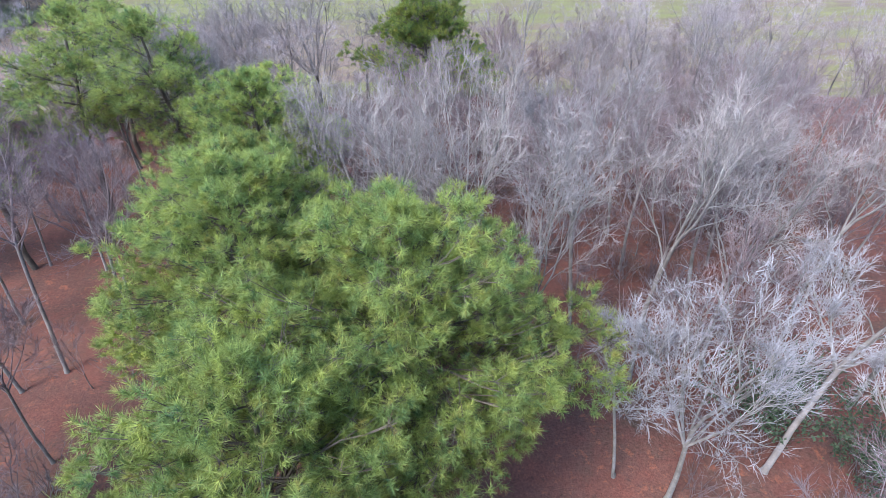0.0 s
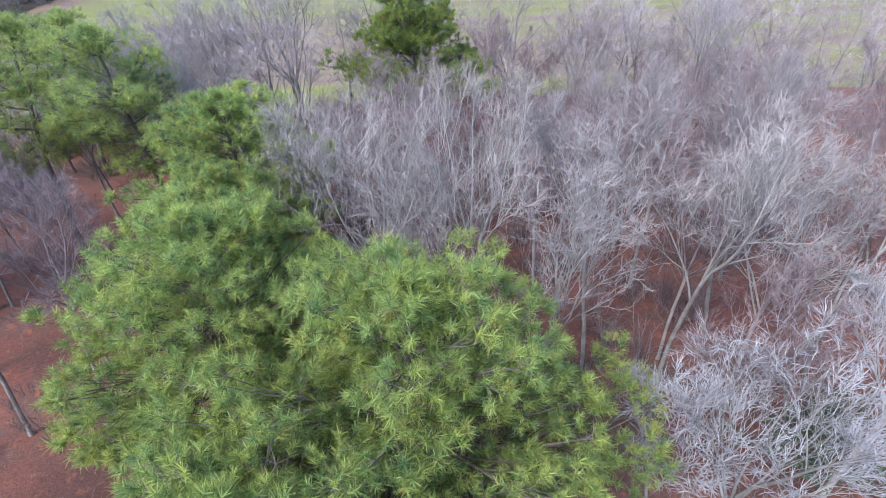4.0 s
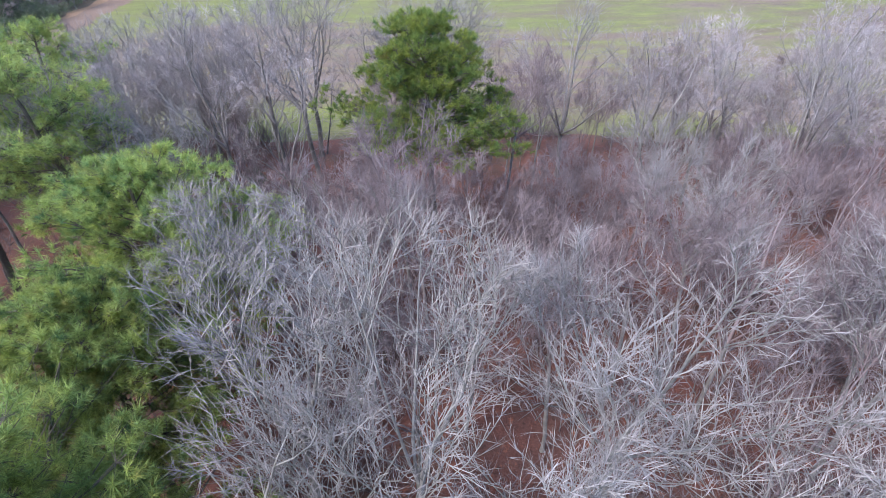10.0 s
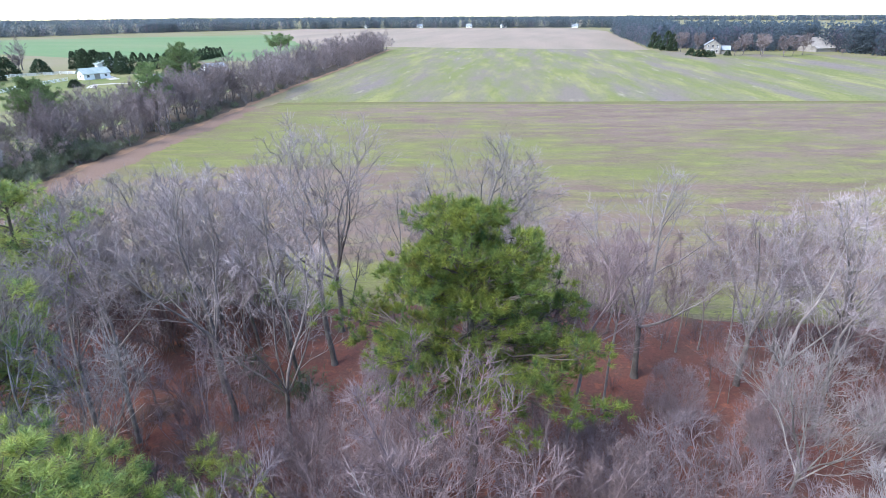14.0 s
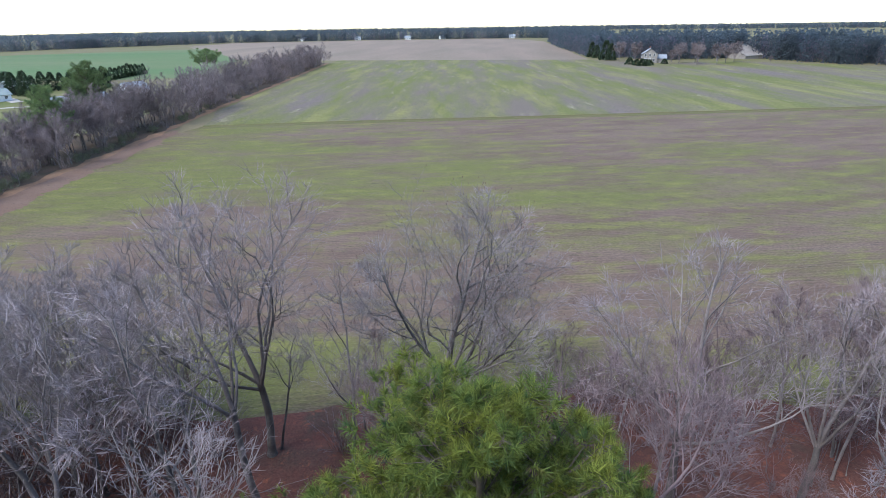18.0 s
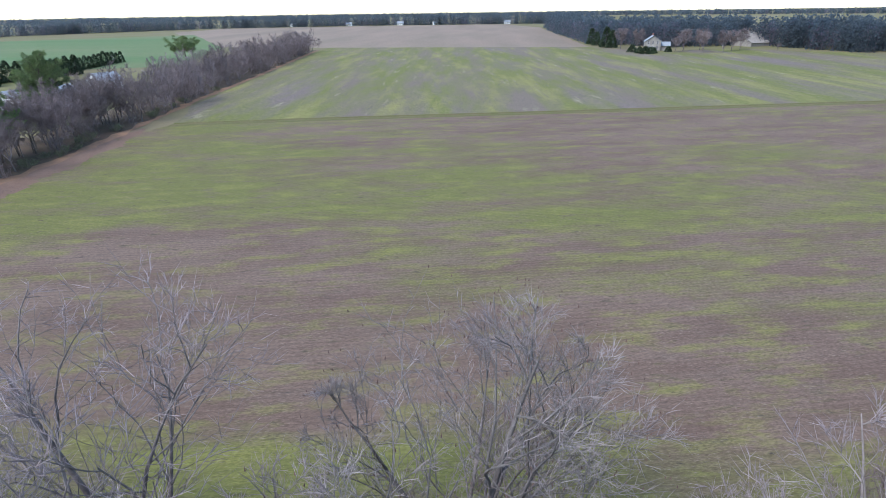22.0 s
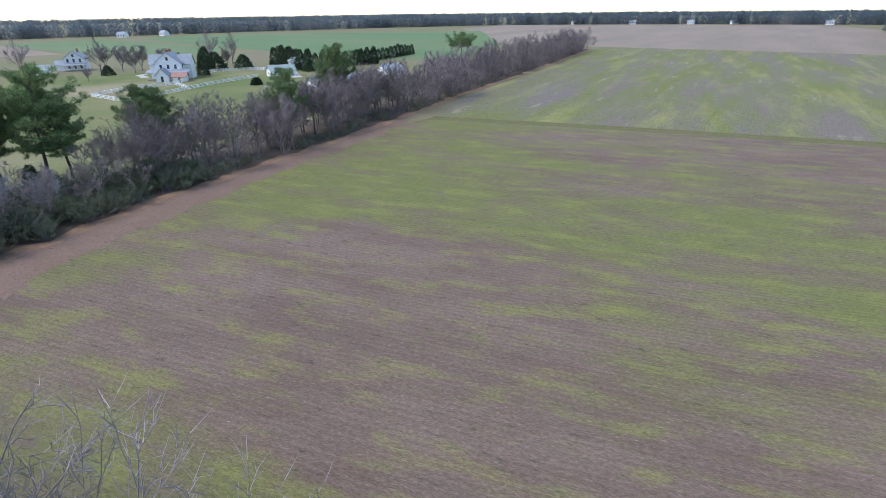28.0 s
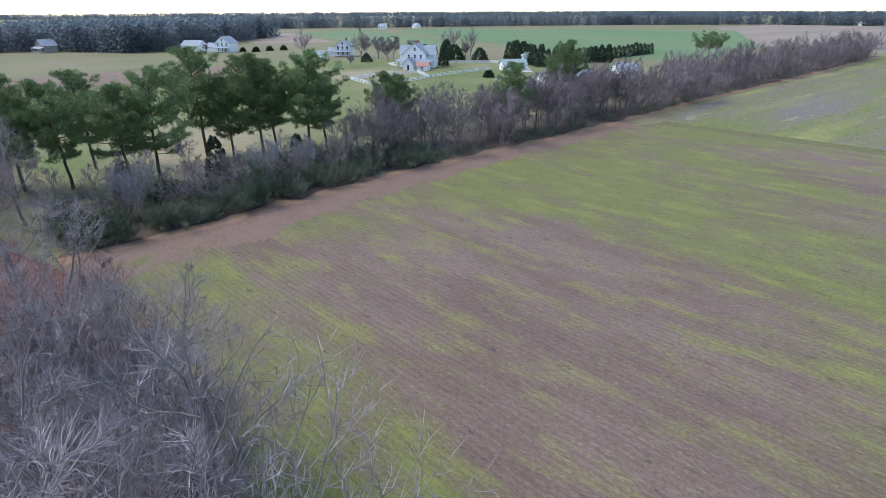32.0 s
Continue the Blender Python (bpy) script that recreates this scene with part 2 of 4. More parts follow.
ROOF_RED = material("faded_red_roof", (0.35, 0.2, 0.17), (0.3, 0.18, 0.15), 0.7, 0.7, 0.2, (5.0, 0.15))
BRICK = material("chimney_brick", (0.3, 0.14, 0.1), (0.24, 0.11, 0.08), 1.0, 0.9, 0.3, (8.0, 0.2))
GLASS = material("dark_window_glass", (0.03, 0.035, 0.045), (0.05, 0.055, 0.065), 0.8, 0.1)
WEATHERED = material("weathered_boards", (0.3, 0.28, 0.26), (0.22, 0.2, 0.19), 0.8, 0.9, 0.3, (6.0, 0.2))


# ---- mesh helpers ----
def unit(v):
    return v / (math.sqrt(v[0] * v[0] + v[1] * v[1] + v[2] * v[2]) + 1e-9)


def cross(a, b):
    return np.array((a[1] * b[2] - a[2] * b[1], a[2] * b[0] - a[0] * b[2], a[0] * b[1] - a[1] * b[0]))


RING = {n: [(math.cos(6.28319 * k / n), math.sin(6.28319 * k / n)) for k in range(n)] for n in range(3, 13)}


class Shape:
    """Collects tubes, blades and boxes for one mesh."""

    def __init__(self):
        self.v, self.f = [], []

    def tube(self, pts, radii, sides):
        start = len(self.v)
        for i, p in enumerate(pts):
            d = pts[min(i + 1, len(pts) - 1)] - pts[max(i - 1, 0)]
            d = unit(d)
            a = cross(d, (0.31, 0.95, 0.05) if abs(d[1]) < 0.8 else (0.95, 0.1, 0.3))
            a = unit(a)
            b = cross(d, a)
            for c, e in RING[sides]:
                self.v.append(p + (radii[i] * c) * a + (radii[i] * e) * b)
        for i in range(len(pts) - 1):
            for k in range(sides):
                a0, a1 = start + i * sides + k, start + i * sides + (k + 1) % sides
                self.f.append((a0, a1, a1 + sides, a0 + sides))

    def cone(self, p, q, r):
        d = unit(q - p)
        a = unit(cross(d, (0.31, 0.95, 0.05) if abs(d[1]) < 0.8 else (0.95, 0.1, 0.3)))
        b = cross(d, a)
        n = len(self.v)
        self.v += [p + a * r, p + (b * 0.866 - a * 0.5) * r, p - (b * 0.866 + a * 0.5) * r, q]
        self.f += [(n, n + 1, n + 3), (n + 1, n + 2, n + 3), (n + 2, n, n + 3)]

    def twig(self, p, m, q, r):
        """A bent twig that tapers from p by m to a point at q."""
        n = len(self.v)
        for at, d, w in ((p, m - p, r), (m, q - p, r * 0.7)):
            d = unit(d)
            a = unit(cross(d, (0.31, 0.95, 0.05) if abs(d[1]) < 0.8 else (0.95, 0.1, 0.3))) * w
            b = cross(d, a)
            self.v += [at + a, at + b * 0.866 - a * 0.5, at - b * 0.866 - a * 0.5]
        self.v.append(q)
        for k in range(3):
            j = (k + 1) % 3
            self.f += [(n + k, n + j, n + 3 + j, n + 3 + k), (n + 3 + k, n + 3 + j, n + 6)]

    def leaf(self, p, d, side, width):
        n = len(self.v)
        self.v += [p, p + d * 0.5 + side * width, p + d, p + d * 0.5 - side * width]
        self.f.append((n, n + 1, n + 2, n + 3))

    def box(self, x0, x1, y0, y1, z0, z1):
        n = len(self.v)
        self.v += [np.array((x, y, z), float) for z in (z0, z1) for x, y in ((x0, y0), (x1, y0), (x1, y1), (x0, y1))]
        for q in ((0, 3, 2, 1), (4, 5, 6, 7), (0, 1, 5, 4), (1, 2, 6, 5), (2, 3, 7, 6), (3, 0, 4, 7)):
            self.f.append(tuple(n + i for i in q))

    def poly(self, *pts):
        n = len(self.v)
        self.v += [np.array(p, float) for p in pts]
        self.f.append(tuple(range(n, n + len(pts))))

    def slab(self, pts, thick):
        """A flat polygon with thickness, pushed along its normal."""
        p = [np.array(q, float) for q in pts]
        nrm = cross(p[1] - p[0], p[2] - p[0])
        nrm = nrm / np.linalg.norm(nrm) * thick
        n, k = len(self.v), len(p)
        self.v += p + [q + nrm for q in p]
        self.f.append(tuple(range(n + k - 1, n - 1, -1)))
        self.f.append(tuple(range(n + k, n + 2 * k)))
        for i in range(k):
            j = (i + 1) % k
            self.f.append((n + i, n + j, n + k + j, n + k + i))

    def mesh(self, name, mat, smooth=False):
        me = bpy.data.meshes.new(name)
        me.from_pydata(np.array(self.v).tolist(), [], self.f)
        me.materials.append(mat)
        if smooth:
            me.shade_smooth()
        me.update()
        return me


def part(name, shape, mat, parent, label="", smooth=False):
    ob = new(name, shape.mesh(name, mat, smooth))
    ob.parent = parent
    return tagged(ob, label)


def sheet(name, outline, z, mat, label, rough=0.5, step=4.0, category="field"):
    """A level piece of ground with a slightly ragged outline."""
    pts = []
    for (x0, y0), (x1, y1) in zip(outline, outline[1:] + outline[:1]):
        d = math.hypot(x1 - x0, y1 - y0)
        k = max(1, min(60, int(d / step)))
        for i in range(k):
            u = i / k
            x, y = x0 + (x1 - x0) * u, y0 + (y1 - y0) * u
            f = 0.35 if rough < 1.5 else 0.14
            pts.append((x + rough * noise.noise((x * f, y * f, 1)) * 2, y + rough * noise.noise((x * f, y * f, 9)) * 2, z))
    bm = bmesh.new()
    bm.faces.new([bm.verts.new(p) for p in pts])
    bmesh.ops.triangulate(bm, faces=bm.faces[:])
    bmesh.ops.recalc_face_normals(bm, faces=bm.faces[:])
    if bm.faces[0].normal.z < 0:
        bmesh.ops.reverse_faces(bm, faces=bm.faces[:])
    me = bpy.data.meshes.new(name)
    bm.to_mesh(me)
    bm.free()
    me.materials.append(mat)
    return tagged(new(name, me), label, category, kind="structure")


# ---- ground ----
sheet("ground", [(-2500, -1500), (2500, -1500), (2500, 3500), (-2500, 3500)], 0.0, GROUND, "flat dull green and tan farmland reaching the horizon", 0, 400, "ground")
EDGE = [(-72, 61), (-55, 63), (-37, 66), (-20, 67.5), (-5, 71), (12, 72.5), (30, 72.5), (60, 73), (110, 76), (170, 78)]
sheet("ground_woodland", [(-180, -120)] + [(-180, 45), (-110, 50), (-84, 54)] + EDGE + [(170, -120)], 0.06, LITTER, "reddish brown leaf litter under the bare woodland", 1.2, 3, "ground")
HEDGE = [(-72, 61), (-73.5, 75), (-76.5, 90), (-80, 108), (-82, 130), (-83.5, 152), (-86.5, 175), (-92.5, 216), (-101, 294), (-119, 437)]
DITCH_LINE = [(-79, 180), (-40, 188), (3, 195), (89, 210), (240, 236), (420, 262)]
sheet("field_near", EDGE + [(420, 110), (420, 262)] + DITCH_LINE[::-1][1:] + [(-84, 160), (-80, 130), (-77, 108), (-73, 90)], 0.03, FIELD,
      "stubble field, dull brown with patches of yellow-green weeds", 0.8, 4)
sheet("field_far", DITCH_LINE + [(420, 300), (230, 350), (190, 388), (150, 420), (95, 400), (66, 448), (-50, 458), (-119, 465), (-116, 437), (-98, 294), (-89.5, 216)], 0.035,
      FIELD_FAR, "far stubble field with long green and tan stripes", 0.8, 8)
sheet("field_tan", [(-119, 465), (-50, 458), (66, 448), (68, 856), (20, 1015), (-160, 1015), (-420, 960), (-420, 800), (-210, 480)], 0.028, FIELD_TAN,
      "pale tan harvested field", 1, 20)
sheet("field_green", [(-600, 420), (-330, 345), (-215, 310), (-160, 330), (-200, 470), (-350, 720), (-620, 520)], 0.055, FIELD_GREEN, "green field of winter wheat", 1, 20)
sheet("field_green_band", [(-620, 300), (-420, 270), (-330, 300), (-360, 345), (-640, 400)], 0.068, FIELD_GREEN, "distant green band of winter wheat", 1, 20)
sheet("field_brown_band", [(-640, 225), (-450, 205), (-430, 262), (-620, 300)], 0.062, FIELD_TAN, "distant brown ploughed band", 1, 20)
sheet("lawn", [(-84, 70), (-240, 20), (-290, 60), (-300, 120), (-270, 190), (-240, 250), (-205, 268), (-150, 260), (-112, 230), (-96, 160)], 0.045, LAWN,
      "yellowish winter lawn and pasture behind the hedgerow", 0.8, 6, "lawn")
sheet("ground_weeds", [(-238, 40), (-228, 70), (-232, 110), (-262, 150), (-285, 150), (-290, 95), (-282, 45)], 0.08, WEEDS, "strip of brown dead weeds across the pasture", 2.0, 4, "ground")
headland = Shape()
for (x0, y0), (x1, y1) in zip(HEDGE[:7], HEDGE[1:7]):
    k = max(1, int((y1 - y0) / 0.35))
    for i in range(k):
        q = []
        for u in (i / k, (i + 1) / k):
            x, y = x0 + (x1 - x0) * u, y0 + (y1 - y0) * u
            wide = (9.5 - 4.5 * max(0, (y - 61)) / 115) + 2.2 * noise.noise((y * 0.13, 3, 1)) + 1.1 * noise.noise((y * 0.6, 7, 1)) + 1.2 * noise.noise((y * 1.9, 4, 1))
            q += [(x - 0.5, y, 0.042), (x + wide, y, 0.042)]
        headland.poly(q[0], q[1], q[3], q[2])
tagged(new("ground_earth_strip", headland.mesh("ground_earth_strip", EARTH)), "bare pinkish earth headland along the hedgerow", "ground", kind="structure")
sheet("ground_dry_grass", [(x + 1.6, y) for x, y in HEDGE] + [(x - 1.0, y) for x, y in HEDGE[::-1]], 0.052, STRAW, "orange dry grass verge at the hedgerow", 0.6, 2, "grass verge")
sheet("ground_hedge", [(x - 0.6, y) for x, y in HEDGE] + [(x - 19, y + 3) for x, y in HEDGE[::-1]], 0.058, HEDGE_FLOOR, "dark brown leaf litter under the hedgerow trees", 1.0, 3, "ground")
bank = Shape()
for (x0, y0), (x1, y1) in zip(DITCH_LINE, DITCH_LINE[1:]):
    k = int(math.hypot(x1 - x0, y1 - y0) / 3)
    for i in range(k):
        a, b = i / k, (i + 1) / k
        p, q = (x0 + (x1 - x0) * a, y0 + (y1 - y0) * a), (x0 + (x1 - x0) * b, y0 + (y1 - y0) * b)
        prof = ((-2.2, 0.03), (-0.9, 0.22), (-0.4, 0.08), (0.3, 0.06), (0.9, 0.3), (2.6, 0.03))
        for (o0, z0), (o1, z1) in zip(prof, prof[1:]):
            bank.poly((p[0], p[1] + o0, z0), (q[0], q[1] + o0, z0), (q[0], q[1] + o1, z1), (p[0], p[1] + o1, z1))
tagged(new("ground_ditch_bank", bank.mesh("ground_ditch_bank", DITCH, True)), "low grassy ditch bank crossing the field", "ditch", kind="structure")


# ---- trees ----
def swerve(rng, d, amount):
    return unit(d + rng.normal(0, amount, 3))


def bare_tree(seed, height, girth, fork, leaders, spread, kids, bark, limb, twig, label, name="bare_tree", lean=(0, 0), twig_r=0.014, reach=1.0, seeds=False, wide=0.36, rise=1.0):
    """A leafless tree: trunk, each main limb with its boughs, and a crown of fine twigs."""
    rng = np.random.default_rng(seed)
    wood, crown, heads = Shape(), Shape(), Shape()
    boughs = []
    middle = np.array((lean[0] * height * 0.6, lean[1] * height * 0.6, fork * 0.8 + (height - fork * 0.8) * 0.48))
    axes = np.array((wide * height, wide * height, (height - fork * 0.8) * 0.54)) * (1 + rng.uniform(-0.08, 0.08, 3))

    def room(p, d):
        """Length from p along d to the rounded outline of the crown."""
        q, e = (p - middle) / axes, d / axes
        h, c = float(q @ e), float(q @ q) - 1
        disc = h * h - float(e @ e) * c
        return max(0.0, (-h + math.sqrt(disc)) / float(e @ e)) if disc > 0 else 0.0

    def run(p, d, length, r0, r1, segs, shape, sides, wobble, lift):
        pts, radii = [p], [r0]
        bend = rng.normal(0, wobble * 0.7, 3)
        for i in range(segs):
            if i == segs // 2:
                bend = -bend + rng.normal(0, wobble * 0.4, 3)
            d = unit(swerve(rng, d, wobble * 0.8) + bend + np.array((0, 0, lift)))
            p = p + d * length / segs
            pts.append(p)
            radii.append(r0 + (r1 - r0) * (i + 1) / segs)
        shape.tube(pts, radii, sides)
        return pts, d

    def branch(p, d, length, r, level, shape):
        if level == 0:
            pts, _ = run(p, d, length, r, r * 0.2, 7, shape, 6, 0.09, 0.05 * rise)
        elif level == 1:
            pts, _ = run(p, d, length, r, max(r * 0.3, twig_r), 5, shape, 4, 0.15, 0.1 * rise)
        else:
            pts, _ = run(p, d, length, r, twig_r * 0.6, 4, shape, 3, 0.22, 0.08 * rise)
        count = kids[level]
        for i in range(count):
            u = min((0.2 if level == 0 else 0.12) + 0.8 * (i + rng.random()) / count, 0.99)
            k = min(int(u * (len(pts) - 1)), len(pts) - 2)
            q = pts[k] + (pts[k + 1] - pts[k]) * (u * (len(pts) - 1) - k)
            along = unit(pts[k + 1] - pts[k])
            side = unit(cross(along, rng.normal(0, 1, 3)))
            angle = radians(rng.uniform(26, 56))
            nd = unit(along * math.cos(angle) + side * math.sin(angle) + np.array((0, 0, (0.25 if level == 2 else 0.12) * rise)))
            if level == 2:
                long = rng.uniform(0.45, 1.0)
                mid = q + nd * long * 0.5
                crown.twig(q, mid, mid + swerve(rng, nd, 0.3) * long * 0.5, twig_r)
                for k in range(2):
                    o = q + nd * long * rng.uniform(0.2, 0.5)
                    crown.cone(o, o + swerve(rng, nd, 0.5) * long * rng.uniform(0.3, 0.5), twig_r * 0.75)
                continue
            nl = length * rng.uniform(0.42, 0.68) * (1.15 - 0.5 * u) * (reach if level == 0 else 1.1)
            nl = max(min(nl, room(q, nd) * rng.uniform(0.8, 1.1)), 0.5 if level == 0 else 0.35)
            branch(q, nd, nl, max(r * 0.4 * (1 - 0.4 * u), twig_r * 1.25), level + 1, shape)
        if level == 2:
            tip = pts[-1] + unit(pts[-1] - pts[-2]) * 0.6
            crown.cone(pts[-1], tip, twig_r)
            if seeds and rng.random() < 0.8:
                heads.cone(tip - np.array((0, 0, 0.05)), tip + swerve(rng, np.array((0, 0, 1.0)), 0.3) * 0.09, 0.024)

    base = np.array((0.0, 0.0, -0.15))
    up = unit(np.array((lean[0], lean[1], 1.0)))
    pts, d = run(base, up, fork, girth, girth * 0.72, 5, wood, 8, 0.04, 0.02)
    wood.tube([base, base + np.array((0, 0, 0.5))], [girth * 1.5, girth * 1.0], 8)
    turn = rng.random() * 6.28
    for i in range(leaders):
        w = turn + 6.283 * (i + rng.uniform(-0.2, 0.2)) / leaders
        s = radians(spread * rng.uniform(0.55, 1.25)) * (0.2 if (i == 0 and leaders > 2) else 1)
        nd = unit(d * math.cos(s) + np.array((math.cos(w), math.sin(w), 0)) * math.sin(s))
        bough = Shape()
        branch(pts[-1] - d * rng.uniform(0, 0.12) * fork * (i > 0), nd, max(room(pts[-1], nd), 1.0) * rng.uniform(0.84, 1.0), girth * (0.64 if i == 0 else 0.42), 0, bough)
        boughs.append(bough)
    tree = new(name)
    tagged(tree, label, "tree", "bare woodland trees")
    part("trunk", wood, bark, tree, "", True)
    if name == "far_hedgerow_tree":
        whole = Shape()
        for bough in boughs:
            n = len(whole.v)
            whole.v += bough.v
            whole.f += [tuple(k + n for k in face) for face in bough.f]
        part("branchwork", whole, limb, tree)
        boughs = []
    for bough in boughs:
        part("limb", bough, limb, tree, "", True)
    part("crown", crown, twig, tree, "fine leafless twigs")
    if seeds:
        tagged(part("seed_cluster", heads, SEED, tree, "small dark seed heads on the twig tips"), kind="stuff")
    return tree


def tuft(shape, rng, p, d, size, blades, fat=1.0):
    """A round burst of long needles about a shoot's tip."""
    a = unit(np.cross(d, (0.3, 0.9, 0.1)))
    b = np.cross(d, a)
    w, s = rng.random(blades) * 6.283, 0.1 + 1.35 * rng.random(blades) ** 0.7
    nd = np.outer(np.cos(s), d) + np.outer(np.cos(w) * np.sin(s), a) + np.outer(np.sin(w) * np.sin(s), b)
    side = np.cross(nd, rng.normal(0, 1, (blades, 3)))
    side *= (0.006 + 0.014 * size) * fat / (np.linalg.norm(side, axis=1, keepdims=True) + 1e-9)
    foot = p - np.outer(rng.random(blades) * size * 0.9, d)
    tip = foot + nd * (size * rng.uniform(0.65, 1.0, blades))[:, None]
    n = len(shape.v)
    shape.v.extend(np.stack((foot - side, foot + side, tip), 1).reshape(-1, 3))
    shape.f.extend((n + 3 * k, n + 3 * k + 1, n + 3 * k + 2) for k in range(blades))


BROAD = ((0, 0.8), (0.2, 0.98), (0.45, 1.0), (0.65, 0.92), (0.8, 0.76), (0.92, 0.54), (1, 0.26))
TIERED = ((0, 0.7), (0.1, 1.0), (0.34, 0.97), (0.42, 0.48), (0.5, 0.42), (0.6, 0.58), (0.78, 0.55), (0.9, 0.42), (1, 0.2))
ROUND = ((0, 0.5), (0.25, 0.8), (0.5, 1.0), (0.75, 0.95), (0.9, 0.75), (1, 0.45))


def pine_tree(seed, height, crown_from, radius, limbs_n, needle, label, outline, bend=(0, 0), size=0.34, blades=40, tufts=9, lump=0.85, lumps=0.85, uneven=1.0, fat=1.0, cover=0.55):
    """A loblolly-like pine: trunk, limbs that fork into branchlets, and clumps of needle tufts at their ends."""
    rng = np.random.default_rng(seed)
    wood, crown, boughs = Shape(), Shape(), []
    pts, radii = [], []
    for i in range(9):
        u = i / 8
        pts.append(np.array((bend[0] * u * u + rng.normal(0, 0.06), bend[1] * u * u + rng.normal(0, 0.06), height * 0.97 * u - 0.15)))
        radii.append(0.0135 * height * (1.15 - u) ** 0.9 + 0.015)
    wood.tube(pts, radii, 8)
    us, rs = zip(*outline)
    ph = rng.uniform(0, 6.283, 4)

    def on_trunk(z):
        u = min(max((z + 0.15) / (height * 0.97), 0), 1) * 8
        k = min(int(u), 7)
        return pts[k] + (pts[k + 1] - pts[k]) * (u - k)

    for i in range(limbs_n):
        u = min(max((i + 0.5 + rng.uniform(-0.5, 0.5)) / limbs_n, 0.0), 1.0)
        w = i * 2.399 + rng.uniform(-0.5, 0.5)
        lobes = 1 + uneven * (0.13 * math.sin(2 * w + ph[0]) + 0.15 * math.sin(3 * w + 7 * u + ph[1]) + 0.12 * math.sin(5 * w - 11 * u + ph[2]))
        ze = crown_from + (height - 0.35 - crown_from) * u + rng.normal(0, 0.3) * (u < 0.95)
        length = max(0.4, radius * float(np.interp(u, us, rs)) * lobes * (1 - 0.3 * uneven * rng.random() ** 2))
        out = np.array((math.cos(w), math.sin(w), 0.0))
        side = np.array((-out[1], out[0], 0.0))
        a = on_trunk(min(max(crown_from * 0.75, ze - length * (0.1 + 0.7 * u)), height * 0.95))
        b = on_trunk(ze) * (1, 1, 0) + out * length + np.array((0, 0, ze))
        sag = 0.1 * length * (1 - u)
        line = [a + (b - a) * k / 5 - np.array((0, 0, sag * math.sin(0.63 * k))) + rng.normal(0, 0.015 * length, 3) * (k > 0) for k in range(6)]
        bough = Shape()
        boughs.append(bough)
        bough.tube(line, [(0.018 + 0.0095 * length) * (1 - 0.15 * k) for k in range(6)], 5)
        full = u > cover
        count = 2 + int(length * lumps * (1.5 if full else 1.0))
        for j in range(count):
            f = 5 * (1 - (0.85 if full else 0.55) * j / count)
            k = min(int(f), 4)
            root = line[k] + (line[k + 1] - line[k]) * (f - k)
            r = lump * rng.uniform(0.6, 1.15)
            off = 0.0 if j == 0 else (1 if j % 2 else -1) * length * rng.uniform(0.1, 0.3)
            c = root + side * off + out * (abs(off) * 0.5 - 0.3 * r) + np.array((0, 0, rng.uniform(-0.15, 0.3)))
            start = line[max(k - 1, 1)]
            bough.tube([start, (start + c) / 2 - np.array((0, 0, 0.1)), c], [0.026, 0.02, 0.012], 3)
            lift = unit(out * 0.45 + np.array((0, 0, 0.7)))
            for q in range(tufts):
                d = unit(rng.normal(0, 1, 3) + lift * 0.95)
                tip = c + d * np.array((r, r, 0.62 * r)) * rng.uniform(0.7, 1.0)
                bough.cone(c, tip, 0.013)
                tuft(crown, rng, tip, unit(d + lift * 0.8), size * rng.uniform(0.75, 1.15), blades, fat)
    top = pts[-1]
    for i in range(9):
        w = i * 2.399
        c = top + np.array((math.cos(w), math.sin(w), 0)) * 0.17 * i ** 0.7 * radius / 4.5 + np.array((0, 0, 0.35 - 0.09 * i))
        bough = boughs[-1 - i % 4]
        bough.tube([top - np.array((0, 0, 0.7)), c], [0.03, 0.014], 4)
        for q in range(tufts):
            d = unit(rng.normal(0, 1, 3) + np.array((0, 0, 0.9)))
            tip = c + d * np.array((0.6, 0.6, 0.4)) * lump * rng.uniform(0.6, 1.0)
            bough.cone(c, tip, 0.013)
            tuft(crown, rng, tip, unit(d + np.array((0, 0, 0.7))), size * rng.uniform(0.75, 1.15), blades, fat)
    tree = new("pine_tree")
    tagged(tree, label, "pine tree", "pine trees")
    part("trunk", wood, BARK_PINE, tree, "", True)
    for bough in boughs:
        part("limb", bough, BARK_PINE, tree)
    part("crown", crown, needle, tree, "tufts of long needles")
    return tree


